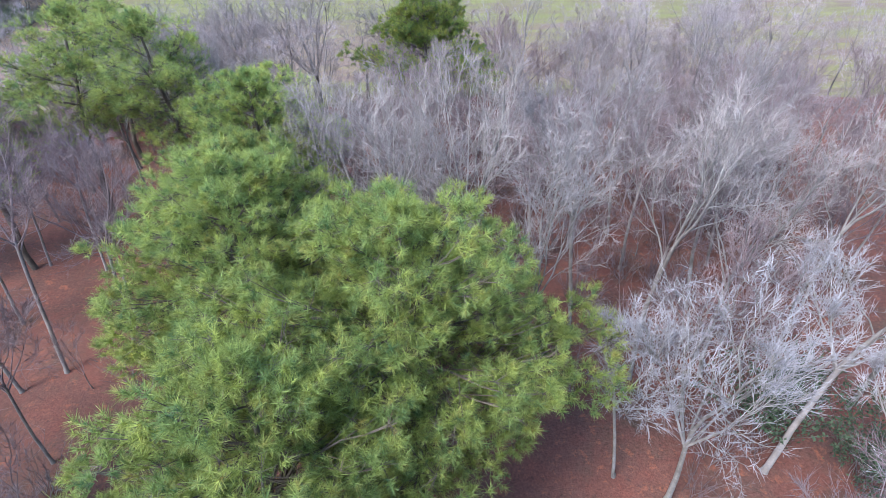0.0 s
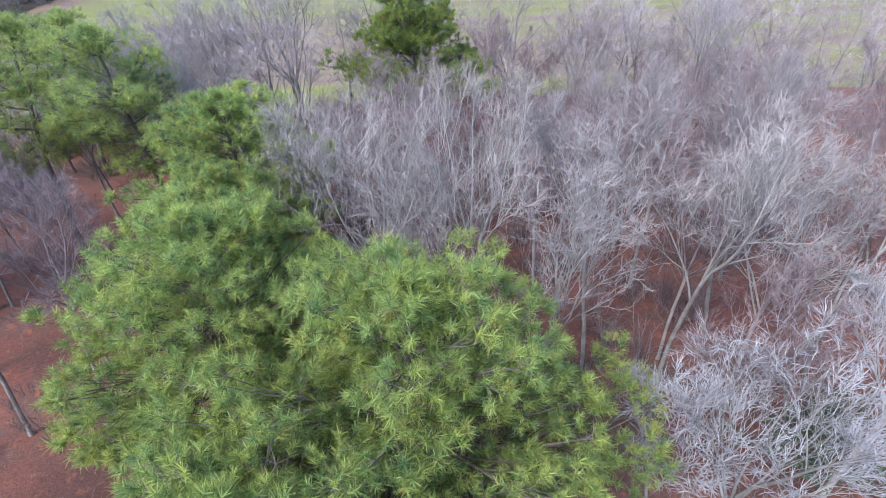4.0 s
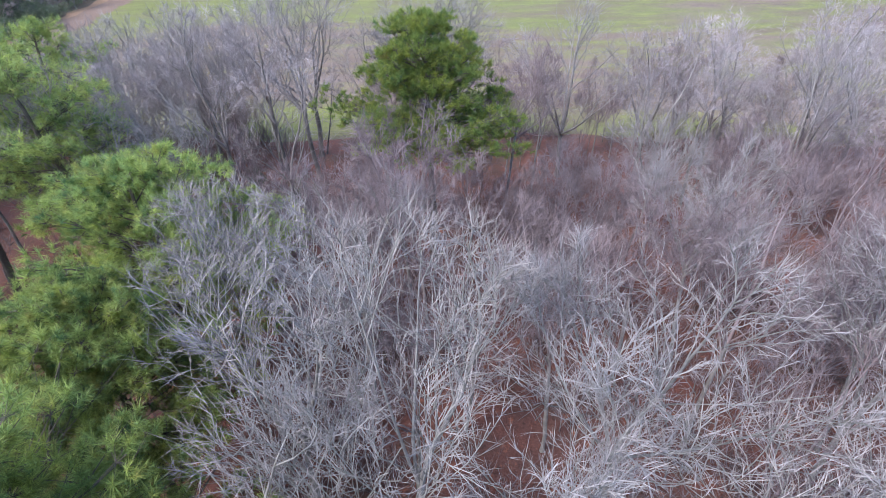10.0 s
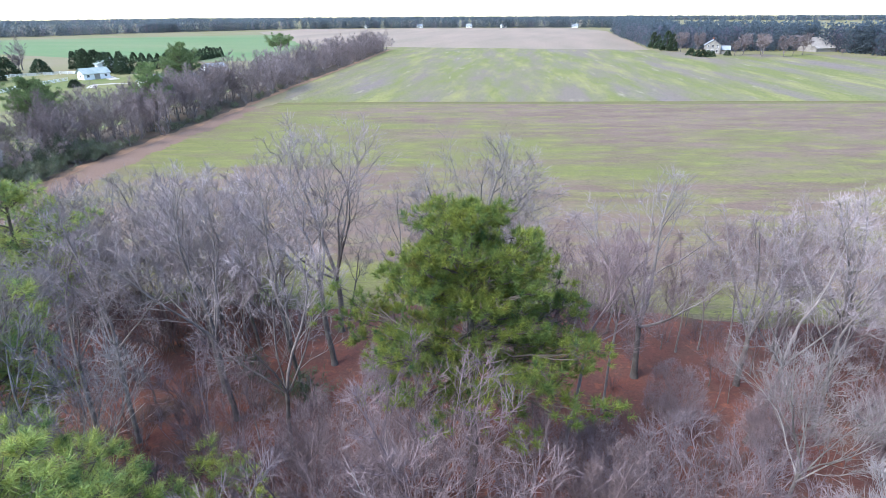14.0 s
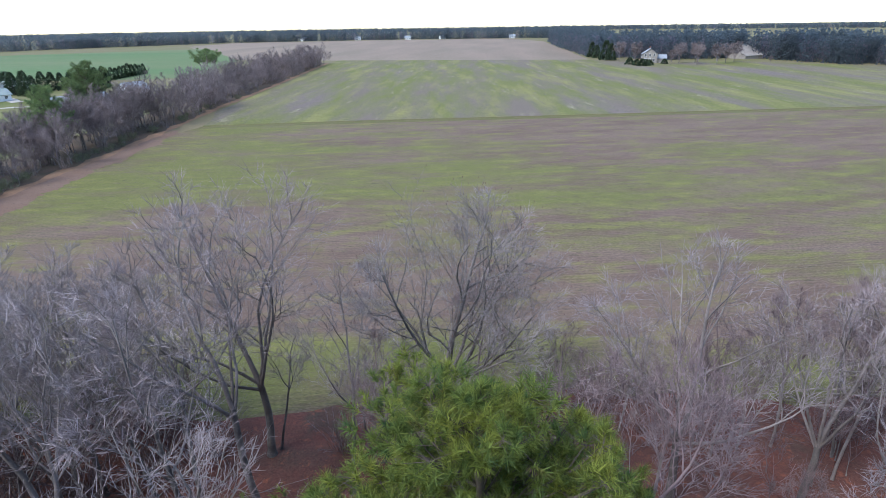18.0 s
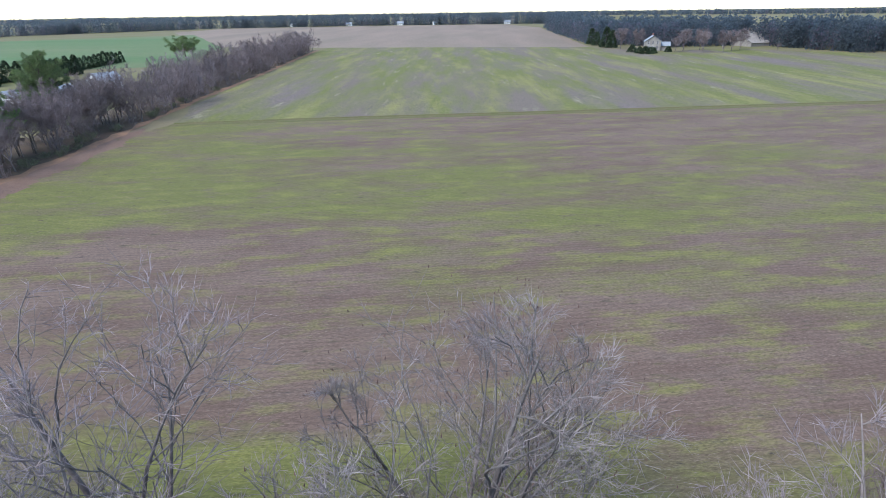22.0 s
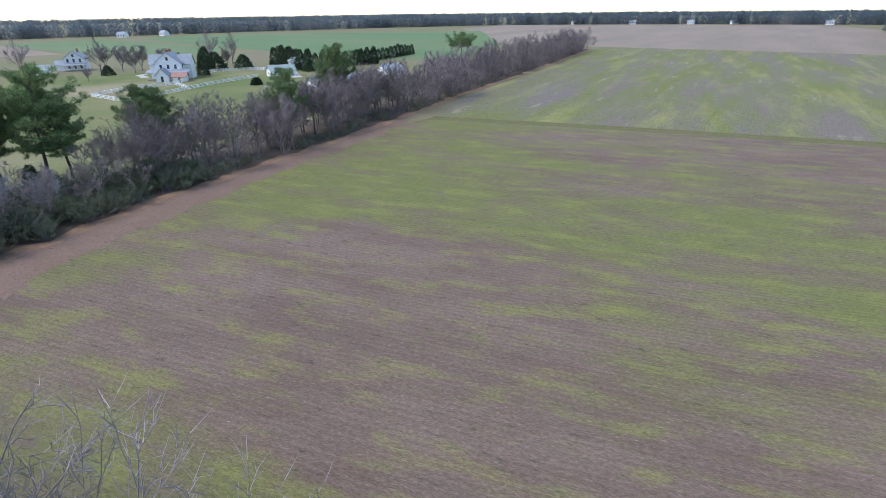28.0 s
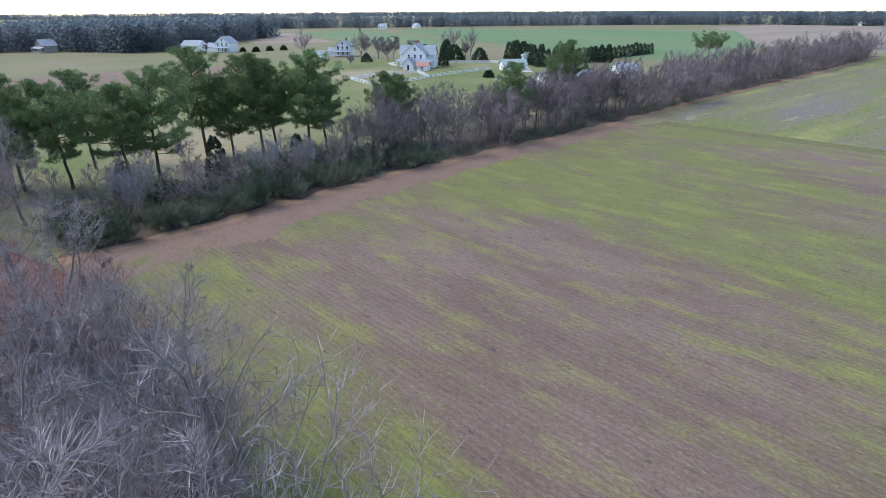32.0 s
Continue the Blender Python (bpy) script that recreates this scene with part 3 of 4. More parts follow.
def shrub(seed, height, width, stems, twig, leaf, label, leaves=0, leaf_size=0.12):
    """A many-stemmed shrub, with or without small leaves."""
    rng = np.random.default_rng(seed)
    wood, green = Shape(), Shape()
    for i in range(stems):
        w, s = rng.random() * 6.283, rng.uniform(0.05, 0.75)
        d = np.array((math.cos(w) * math.sin(s) * width / height, math.sin(w) * math.sin(s) * width / height, math.cos(s)))
        p = np.array((rng.normal(0, width * 0.12), rng.normal(0, width * 0.12), -0.05))
        line = [p]
        for k in range(4):
            d = swerve(rng, unit(d), 0.16)
            p = p + d * height * rng.uniform(0.2, 0.28)
            line.append(p)
        wood.tube(line, [0.018, 0.015, 0.012, 0.009, 0.004], 3)
        for k in range(12):
            j = rng.integers(1, 4)
            q = line[j] + (line[j + 1] - line[j]) * rng.random()
            sd = unit(unit(line[j + 1] - line[j]) + rng.normal(0, 0.55, 3) + np.array((0, 0, 0.25)))
            ln = height * rng.uniform(0.1, 0.24)
            wood.cone(q, q + sd * ln, 0.010)
            for f in range(leaves):
                o = q + sd * ln * rng.random() + rng.normal(0, 0.1, 3)
                ld = unit(rng.normal(0, 1, 3) + np.array((0, 0, 0.4)))
                green.leaf(o, ld * leaf_size * rng.uniform(0.7, 1.3), unit(np.cross(ld, rng.normal(0, 1, 3))), leaf_size * 0.3)
    ob = new("shrub")
    tagged(ob, label, "shrub", "woodland shrubs")
    part("branchwork", wood, twig, ob)
    if leaves:
        part("leaves", green, leaf, ob)
    return ob


def place(model, x, y, scale=1.0, turn=None, label="", rng=random.Random(4), z=0.0, tall=1.0):
    """A copy of a model standing at x, y."""
    turn = rng.uniform(0, 360) if turn is None else turn
    ob = copy_thing(model, pose(x, y, z, 0, 0, turn))
    ob.scale = (scale, scale, scale * tall)
    return tagged(ob, label)


def retire(models):
    """Remove the patterns once all copies stand."""
    for model in models:
        for o in (*model.children_recursive, model):
            bpy.data.objects.remove(o)


PALE = [bare_tree(s, h, g, f, n, a, k, BARK_PALE, LIMB_WHITE, TWIG_PALE, "tall bare pale grey tree with a spreading crown of whitish twigs", twig_r=0.0105, wide=w, lean=q)
        for s, h, g, f, n, a, k, w, q in ((8, 18, .14, 10.0, 5, 20, (7, 6, 6), .25, (0, 0)), (2, 17.5, .14, 8.6, 5, 28, (7, 6, 6), .27, (.05, .03)), (3, 17, .15, 8.0, 6, 30, (7, 6, 6), .28, (-.06, .02)), (4, 17, .13, 9.4, 7, 30, (7, 6, 6), .28, (.02, -.04)))]
WHITE_TREE = [bare_tree(5, 14.5, .15, 4.4, 7, 27, (8, 6, 6), BARK_PALE, LIMB_WHITE, TWIG_WHITE, "bare tree with a broad fan of whitish twigs", twig_r=0.0115, wide=0.29),
              bare_tree(6, 12, .09, 6.0, 4, 26, (6, 5, 6), BARK_PALE, LIMB_WHITE, TWIG_WHITE, "thin bare tree with a narrow whitish crown", twig_r=0.0105, wide=0.17, lean=(-.05, .05)),
              bare_tree(7, 14, .17, 7.5, 5, 40, (7, 6, 6), BARK_GREY, LIMB_WHITE, TWIG_WHITE, "leaning bare tree with whitish twigs", twig_r=0.011, wide=0.25, lean=(.3, .16))]
PINK = [bare_tree(s, h, g, f, n, a, k, BARK_GREY, TWIG_PINK, TWIG_PINK, "slender bare tree with fine pinkish brown twigs", twig_r=0.0095, wide=w)
        for s, h, g, f, n, a, k, w in ((11, 15.5, .12, 7.5, 6, 36, (7, 6, 6), .25), (12, 14.5, .11, 6.0, 6, 38, (6, 6, 7), .27), (13, 16, .12, 9.0, 5, 36, (7, 6, 6), .24))]
DARK = [bare_tree(s, 14.3, g, f, n, a, k, BARK_DARK, BARK_GREY, TWIG_GREY, "tall bare tree with a dark trunk and grey twigs", twig_r=0.010, wide=0.4, rise=0.5)
        for s, g, f, n, a, k in ((21, .21, 4.6, 6, 40, (7, 6, 5)), (22, .18, 6.0, 5, 34, (7, 6, 5)), (23, .23, 4.4, 6, 46, (7, 6, 5)))]
TALL = [bare_tree(s, 15, g, f, n, a, k, BARK_DARK, BARK_GREY, TWIG_GREY, "tall slender bare tree with a long dark trunk", twig_r=0.010, wide=w, lean=q, rise=0.6)
        for s, g, f, n, a, k, w, q in ((26, .14, 6.6, 4, 30, (6, 6, 5), .27, (.06, .0)), (27, .13, 7.6, 4, 34, (6, 6, 5), .25, (-.08, .03)), (28, .16, 5.6, 5, 34, (6, 6, 5), .31, (.04, -.05)))]
ROW = [bare_tree(s, 10, g, f, n, a, k, BARK_DARK, TWIG_ROW, TWIG_ROW, "bare grey-brown tree in the hedgerow", "hedgerow_tree", twig_r=0.02, wide=0.4, rise=0.4)
       for s, g, f, n, a, k in ((31, .14, 2.2, 5, 40, (5, 5, 6)), (32, .12, 3.0, 4, 42, (6, 5, 6)), (33, .13, 1.4, 6, 40, (5, 5, 6)))]
ROW_FAR = [bare_tree(s, 10, g, f, n, a, k, BARK_DARK, TWIG_ROW, TWIG_ROW, "bare grey-brown tree in the distant hedgerow", "far_hedgerow_tree", twig_r=0.035, wide=0.42, rise=0.5)
           for s, g, f, n, a, k in ((35, .16, 1.6, 6, 44, (4, 4, 5)), (36, .15, 1.0, 6, 42, (4, 4, 5)))]
SAPLING = [bare_tree(s, 8, .05, f, 3, a, k, BARK_PALE, TWIG_PINK, TWIG_PINK, "thin bare sapling in the understorey", "sapling", twig_r=0.010, wide=0.2)
           for s, f, a, k in ((41, 2.2, 16, (4, 4, 5)), (42, 1.4, 22, (4, 4, 5)))]
CENTRE = bare_tree(25, 17.3, .3, 5.4, 9, 46, (10, 8, 7), BARK_DARK, BARK_DARK, TWIG_PALE, "broad bare tree with pale twigs and dark seed heads", twig_r=0.0105, reach=1.1, seeds=True, wide=0.45, rise=0.4)
WIDE = [bare_tree(29, 15.6, .19, 7.6, 9, 58, (8, 6, 7), BARK_PALE, LIMB_WHITE, TWIG_MAUVE, "broad bare tree with a dense dome of pinkish grey twigs", twig_r=0.0095, wide=0.33, rise=0.8)]
CORNER = [bare_tree(52, 13.5, .17, 2.8, 8, 44, (8, 6, 6), BARK_GREY, LIMB_WHITE, TWIG_PALE, "broad bare tree with pale limbs and thin twigs", twig_r=0.0105, wide=0.44, rise=0.7)]
HAZE = bare_tree(51, 13, .1, 3.0, 13, 30, (8, 6, 9), TWIG_MAUVE, TWIG_MAUVE, TWIG_MAUVE, "round bare thicket with a haze of fine mauve twigs", "thicket_tree", twig_r=0.009, wide=0.28)
PINES = [pine_tree(61, 16, 6.2, 5.9, 70, NEEDLE, "tall pine with a broad crown of bright green needle tufts", BROAD, (0.2, -0.2), 0.43, 54, 9, 0.95, 1.0, 1.0),
         pine_tree(62, 16.5, 6.6, 4.9, 56, NEEDLE, "pine with a rounded crown of green needle tufts", BROAD, (0.5, 0.3), 0.43, 50, 9, 0.95, 1.0, 1.0),
         pine_tree(63, 16, 7.4, 4.3, 32, NEEDLE, "open-crowned pine with a bare leaning trunk", ROUND, (1.4, -0.8), 0.42, 28, 12, 1.05, 1.0)]
HERO = pine_tree(64, 17.9, 10.9, 6.1, 58, NEEDLE_OLIVE, "lone green pine with tiered rounded pads of needles", TIERED, (-0.3, 0.1), 0.37, 48, 10, 0.9, 1.0, 0.8, cover=-1)
ROWPINES = [pine_tree(71, 17, 4.6, 5.0, 62, NEEDLE_DARK, "dark green pine with a bare trunk and rounded crown", ROUND, (1.4, 0.4), 0.55, 15, 11, 1.05, 0.95, 1.5, 1.7),
            pine_tree(72, 17, 5.2, 4.8, 58, NEEDLE_DARK, "dark green hedgerow pine with uneven pads of needles", ROUND, (-1.6, 0.6), 0.55, 15, 11, 1.05, 0.95, 1.6, 1.7),
            pine_tree(73, 17, 11.8, 6.2, 24, NEEDLE_DARK, "flat-topped dark pine that stands above the hedgerow", ROUND, (0.4, 0.4), 0.62, 13, 10, 1.1, 0.8, 1.0, 2.4)]
BRUSH = [shrub(81, 2.4, 3.0, 20, TWIG_BRUSH, None, "low bare pinkish brush on the woodland floor"),
         shrub(82, 3.2, 2.8, 20, TWIG_ROW, None, "bare grey brush on the woodland floor")]
GREEN_BRUSH = [shrub(83, 2.6, 3.4, 24, TWIG_ROW, BRIAR, "dull green briar thicket at the hedgerow's foot", 7, 0.16),
               shrub(84, 4.0, 3.0, 26, BARK_DARK, EVERGREEN, "dark evergreen holly bush", 8, 0.17)]
for model in GREEN_BRUSH:
    model.name = "evergreen_bush"

rng = random.Random(11)
# pines by the start of the path
for model, x, y, s, turn in ((0, -5.4, 10.9, 0.94, 20), (0, -1.2, 15.9, 1.03, 140), (0, -8.9, 20.2, 1.0, 60), (0, -11.6, 34.2, 0.95, 200), (1, -11.0, 28.6, 0.82, 280),
                             (2, -20.2, 40.8, 1.1, 300), (2, -27.4, 40.0, 1.1, 90), (2, -31.8, 53.6, 0.98, 10), (2, -31, 34, 0.95, 0), (1, -22, 8, 1.0, 5),
                             (2, -40, 30, 1.0, 77), (1, -48, 44, 1.0, 45)):
    place(PINES[model], x, y, s, turn)
place(HERO, -1.1, 48.6, 1.0, 30, "lone green pine with tiered pads of needles among bare trees")

# bare trees that stand out
spots = []
for kind, i, x, y, s, turn in (
        (WHITE_TREE, 0, 11.0, 15.6, 1.0, 10), (WHITE_TREE, 1, 8.7, 16.8, 1.0, 80), (WHITE_TREE, 2, 16.4, 17.1, 1.0, 0), (WHITE_TREE, 0, 19.5, 13.0, 0.9, 140), (PINK, 1, 13.2, 20.6, 1.0, 120),
        (PALE, 0, 1.5, 24.4, 1.04, 15), (PALE, 1, -0.4, 22.6, 0.9, 75), (PALE, 2, -2.8, 27.4, 1.0, 10), (PALE, 1, 4.6, 21.6, 0.9, 330), (PALE, 3, 8.2, 26.2, 1.03, 200), (PALE, 0, 11.3, 23.2, 0.98, 250),
        (PALE, 2, 15.6, 23.4, 0.95, 330), (PALE, 1, -7.2, 32.6, 0.84, 150), (WIDE, 0, -2.8, 35.2, 1.0, 70), (PINK, 0, -5.8, 41.0, 0.84, 110), (PINK, 1, 3.6, 41.4, 0.86, 240), (PINK, 2, 1.6, 45.4, 0.68, 20),
        (PALE, 3, 12.4, 48.0, 0.74, 20), (PALE, 1, 17.0, 29.5, 0.97, 60), (PINK, 0, 13.6, 34.0, 1.0, 300), (PINK, 0, 6.4, 33.0, 0.95, 30), (PINK, 2, 10.2, 37.0, 0.9, 210), (PINK, 2, 20.4, 34.5, 1.02, 100), (PINK, 1, 24.5, 29.0, 1.0, 50),
        (DARK, 2, 8.9, 62.6, 1.08, 80), ([CENTRE], 0, -4.1, 65.9, 1.0, 0), (DARK, 1, -13.4, 60.0, 1.24, 80), (DARK, 0, -14.6, 64.6, 1.24, 45),
        (TALL, 0, -17.4, 61.0, 1.06, 100), (TALL, 1, -20.0, 60.8, 1.0, 10), (TALL, 2, -23.0, 60.8, 1.00, 210), (CORNER, 0, -24.2, 60.4, 0.92, 80), (CORNER, 0, -29.8, 62.6, 1.02, 320),
        (CORNER, 0, -36.5, 60.5, 0.98, 210), (DARK, 0, 16.0, 63.0, 0.97, 260), (DARK, 1, 22.0, 63.5, 1.03, 120), (PINK, 1, 12.5, 66.5, 0.7, 20), (PINK, 0, 16.5, 67.5, 0.72, 70), (PINK, 2, 20.0, 68.0, 0.72, 170), (DARK, 2, 24.5, 68.5, 0.92, 220), (PINK, 0, 18.8, 65.0, 0.76, 220), (PINK, 1, 27.0, 67.0, 0.78, 130), (PINK, 2, 4.0, 62.5, 0.6, 0),
        (DARK, 1, 32.0, 60.0, 1.03, 60), (DARK, 2, 26.0, 58.0, 0.97, 90), (DARK, 1, -25.5, 50.0, 0.93, 30), (DARK, 1, -17.5, 53.0, 1.16, 80),
        (PINK, 2, -25.4, 33.9, 0.8, 50), (PINK, 2, -22.6, 23.7, 1.05, 20), (PINK, 2, -24.4, 22.2, 1.0, 140), (PINK, 0, -20.5, 28.5, 0.85, 250), (PINK, 2, -28.0, 28.0, 0.9, 300), (PINK, 2, -18.5, 24.5, 0.95, 0), (PINK, 2, -30.0, 34.5, 0.8, 0),
        (PALE, 0, 23.0, 21.0, 0.95, 100), (PINK, 1, -36, 63, 0.9, 0), (CORNER, 0, -34.0, 65.0, 0.95, 50), (CORNER, 0, -25.6, 64.4, 1.0, 150), (DARK, 2, -38, 58, 0.95, 50)):
    place(kind[i], x, y, s, turn)
    spots.append((x, y))
for x, y, s in ((7.8, 42.2, 1.0), (-9.0, 47.0, 0.6), (4.6, 48.0, 0.62), (-4.4, 46.4, 0.7), (20.0, 52.0, 0.85), (24.0, 41.0, 0.95), (30, 47, 0.9), (-8, 56, 0.45), (16.0, 42.5, 0.85), (27.0, 54.0, 0.8), (35.0, 57.0, 0.8), (10.0, 55.5, 0.5), (21.0, 37.5, 0.9), (14.5, 53.0, 0.6)):
    place(HAZE, x, y, s)
    spots.append((x, y))


def edge_y(x):
    for (x0, y0), (x1, y1) in zip(EDGE, EDGE[1:]):
        if x0 <= x <= x1:
            return y0 + (y1 - y0) * (x - x0) / (x1 - x0)
    return 62


def free(x, y, gap):
    if any((x - a) ** 2 + (y - b) ** 2 < gap * gap for a, b in spots):
        return False
    return all((x - a) ** 2 + (y - b) ** 2 > c * c for a, b, c in ((-1.2, 17.0, 7), (-6.3, 11.2, 7), (-9.2, 21.5, 6), (-11.4, 34.0, 4.5), (-11, 28.6, 4.5), (-0.9, 49.0, 6.5), (4, 9, 9), (13, 17, 7), (-18, 33, 6.5), (-25, 36, 5.5)))


# smaller trees along the field edge
for i in range(12):
    x = -21 + i * 5.9 + rng.uniform(-1.3, 1.3)
    place(rng.choice(TALL + PINK), x, edge_y(x) - rng.uniform(3, 7), rng.uniform(0.5, 0.72), None, "", rng)
# dark slender trunks by the field edge
for x, y in ((-20, 56), (-27, 55), (-31, 52), (-36, 55), (-40, 50), (-22, 49), (-14, 57), (-44, 57), (-12, 51), (-33, 47), (14, 57), (19, 59), (25, 54), (31, 66), (37, 63), (29, 62)):
    place(rng.choice(TALL), x + rng.uniform(-1, 1), y + rng.uniform(-1, 1), rng.uniform(0.95, 1.15) * (0.82 if x < -24 else 1), None, "", rng)
    spots.append((x, y))

# the wood between them
made = 0
while made < 96:
    x, y = rng.uniform(-72, 78), rng.uniform(6, 70)
    if y > edge_y(x) - (5.5 if abs(x + 3) < 22 else 2.5) or abs(x) > 16 + y * 1.05 or not free(x, y, 4.0) or (-46 < x < -9 and y > 45):
        continue
    spots.append((x, y))
    near_edge = y > edge_y(x) - 9
    kind = rng.choice((TALL, TALL, PINK) if near_edge or (x > 10 and y > 48) else (PALE, PINK, PINK, PINK, PINK, PINK) if x > -16 else (PALE, DARK, PINK, PINK))
    place(rng.choice(kind), x, y, rng.uniform(0.72, 1.0), None, "", rng)
    made += 1
made = 0
while made < 70:
    x, y = rng.uniform(-60, 60), rng.uniform(14, 71)
    if y > edge_y(x) + 0.5 or abs(x) > 14 + y * 0.9 or not free(x, y, 1.6):
        continue
    place(rng.choice(SAPLING), x, y, rng.uniform(0.6, 1.1), None, "", rng)
    made += 1
made = 0
while made < 125:
    x, y = rng.uniform(-50, 48), rng.uniform(12, 71)
    if y > edge_y(x) + 1.0 or abs(x) > 14 + y * 0.95 or (y < edge_y(x) - 20 and x < -10 and rng.random() < 0.75):
        continue
    place(rng.choice(BRUSH), x, y, rng.uniform(0.6, 1.15), None, "", rng)
    made += 1
for i in range(40):
    x = rng.uniform(6, 46)
    place(rng.choice(SAPLING), x, edge_y(x) - rng.uniform(-0.5, 14), rng.uniform(0.55, 0.95), None, "", rng)
for i in range(125):
    y = rng.uniform(20, 56)
    x = rng.uniform(-9, 8 + 0.5 * y)
    place(BRUSH[0], x, y, rng.uniform(0.7, 1.5), None, "bare mauve brush over the leaf litter", rng)
for i in range(46):
    x = rng.uniform(-12, 34)
    place(BRUSH[0], x, edge_y(x) - rng.uniform(-0.3, 6), rng.uniform(0.6, 1.3), None, "bare pinkish brush along the field edge", rng)
for i in range(45):
    x = rng.uniform(-34, 0)
    place(rng.choice(BRUSH), x, edge_y(x) - rng.uniform(4, 22), rng.uniform(0.6, 1.1), None, "bare tangled brush under the slender trunks", rng)
for i in range(34):
    x = rng.uniform(-44, -21)
    place(BRUSH[0], x, edge_y(x) - rng.uniform(0, 8), rng.uniform(1.2, 2.0), None, "bare reddish brush at the corner of the wood", rng)
for x, y, s in ((-31, 66, 0.6), (-26.5, 66.2, 0.5), (-36, 64, 0.62), (-40, 61, 0.65), (-23, 65.2, 0.45)):
    place(HAZE, x, y, s, None, "low bare thicket with mauve twigs by the field", rng)
for x, y, s in ((17.5, 19.5, 1.2), (21.0, 16.5, 1.1), (-13.5, 55.0, 0.7), (27, 14, 1.1), (19.5, 21.5, 0.9), (-18, 57, 0.6)):
    place(GREEN_BRUSH[1], x, y, s)


# ---- hedgerow ----
for i in range(26):
    x = rng.uniform(-112, -72)
    place(rng.choice(ROW + DARK), x, rng.uniform(38, 60 - 0.1 * (-72 - x)), rng.uniform(0.7, 1.0), None, "bare grey tree at the corner of the wood", rng)
def hedge_x(y):
    for (x0, y0), (x1, y1) in zip(HEDGE, HEDGE[1:]):
        if y0 <= y <= y1:
            return x0 + (x1 - x0) * (y - y0) / (y1 - y0)
    return HEDGE[0][0] if y < 61 else HEDGE[-1][0]


for x, y, s, i, turn in ((-104, 58, 1.0, 0, 0), (-97.3, 75.5, 1.02, 0, 70), (-98, 71.4, 0.9, 1, 200), (-101, 64, 0.95, 1, 90), (-109, 85.5, 1.12, 1, 20), (-106.5, 89.5, 0.82, 0, 150), (-105, 94.5, 1.06, 0, 300), (-105.6, 97.2, 1.0, 1, 120),
                         (-101, 102, 1.08, 0, 40), (-102.5, 106, .86, 1, 80), (-95.5, 117, .84, 1, 50), (-98, 119, .78, 0, 10), (-91.5, 144, .86, 0, 120), (-104, 172, 1.04, 1, 220), (-108, 176, .9, 0, 20), (-117, 262, 1.0, 2, 40), (-112, 68, .95, 1, 33), (-114, 48, 1, 0, 33)):
    place(ROWPINES[i], x, y, s, turn)
for y in [61 + 1.7 * i for i in range(72)] + [184 + 2.0 * i for i in range(126)]:
    depth = rng.choice((1.6, 4.0, 6, 9, 12, 15.5))
    if y < 118 and depth < 5:
        depth += 4
    tall = (0.7 if y < 112 else 1.0 if y < 165 else 1.2) * rng.uniform(0.75, 1.15)
    place(rng.choice(ROW if y < 190 else ROW_FAR), hedge_x(y) - depth + rng.uniform(-1, 1), y + rng.uniform(-1, 1), tall, None, "", rng)
for i in range(34):
    y = 108 + 78 * rng.random()
    place(rng.choice(ROW), hedge_x(y) - rng.uniform(4, 17), y, rng.uniform(0.95, 1.3), None, "", rng)
for i in range(115):
    y = 61 + 56 * rng.random()
    d = rng.uniform(0.6, 9)
    place(GREEN_BRUSH[0] if rng.random() < 0.8 else GREEN_BRUSH[1], hedge_x(y) - d, y, rng.uniform(0.8, 1.3), None, "", rng)
for i in range(20):
    y = rng.uniform(117, 240)
    place(GREEN_BRUSH[0], hedge_x(y) - rng.uniform(0.6, 3), y, rng.uniform(0.5, 0.8), None, "", rng)
for model in BRUSH:
    model.name = "hedge_brush"
for i in range(150):
    y = 60 + 377 * rng.random() ** 0.8
    place(BRUSH[1], hedge_x(y) - rng.uniform(0.4, 12), y, rng.uniform(0.8, 1.7), None, "bare tangled brush in the hedgerow", rng)
for y, s in ((87, .75), (93, .6), (70, .7)):
    place(WHITE_TREE[0], hedge_x(y) - 4.0, y, s * 0.85, None, "small pale leafless tree at the hedgerow's foot")
retire(CORNER + PALE + WHITE_TREE + PINK + DARK + TALL + WIDE + [CENTRE] + ROW + ROW_FAR + SAPLING + [HAZE, HERO] + PINES + ROWPINES + BRUSH + GREEN_BRUSH)


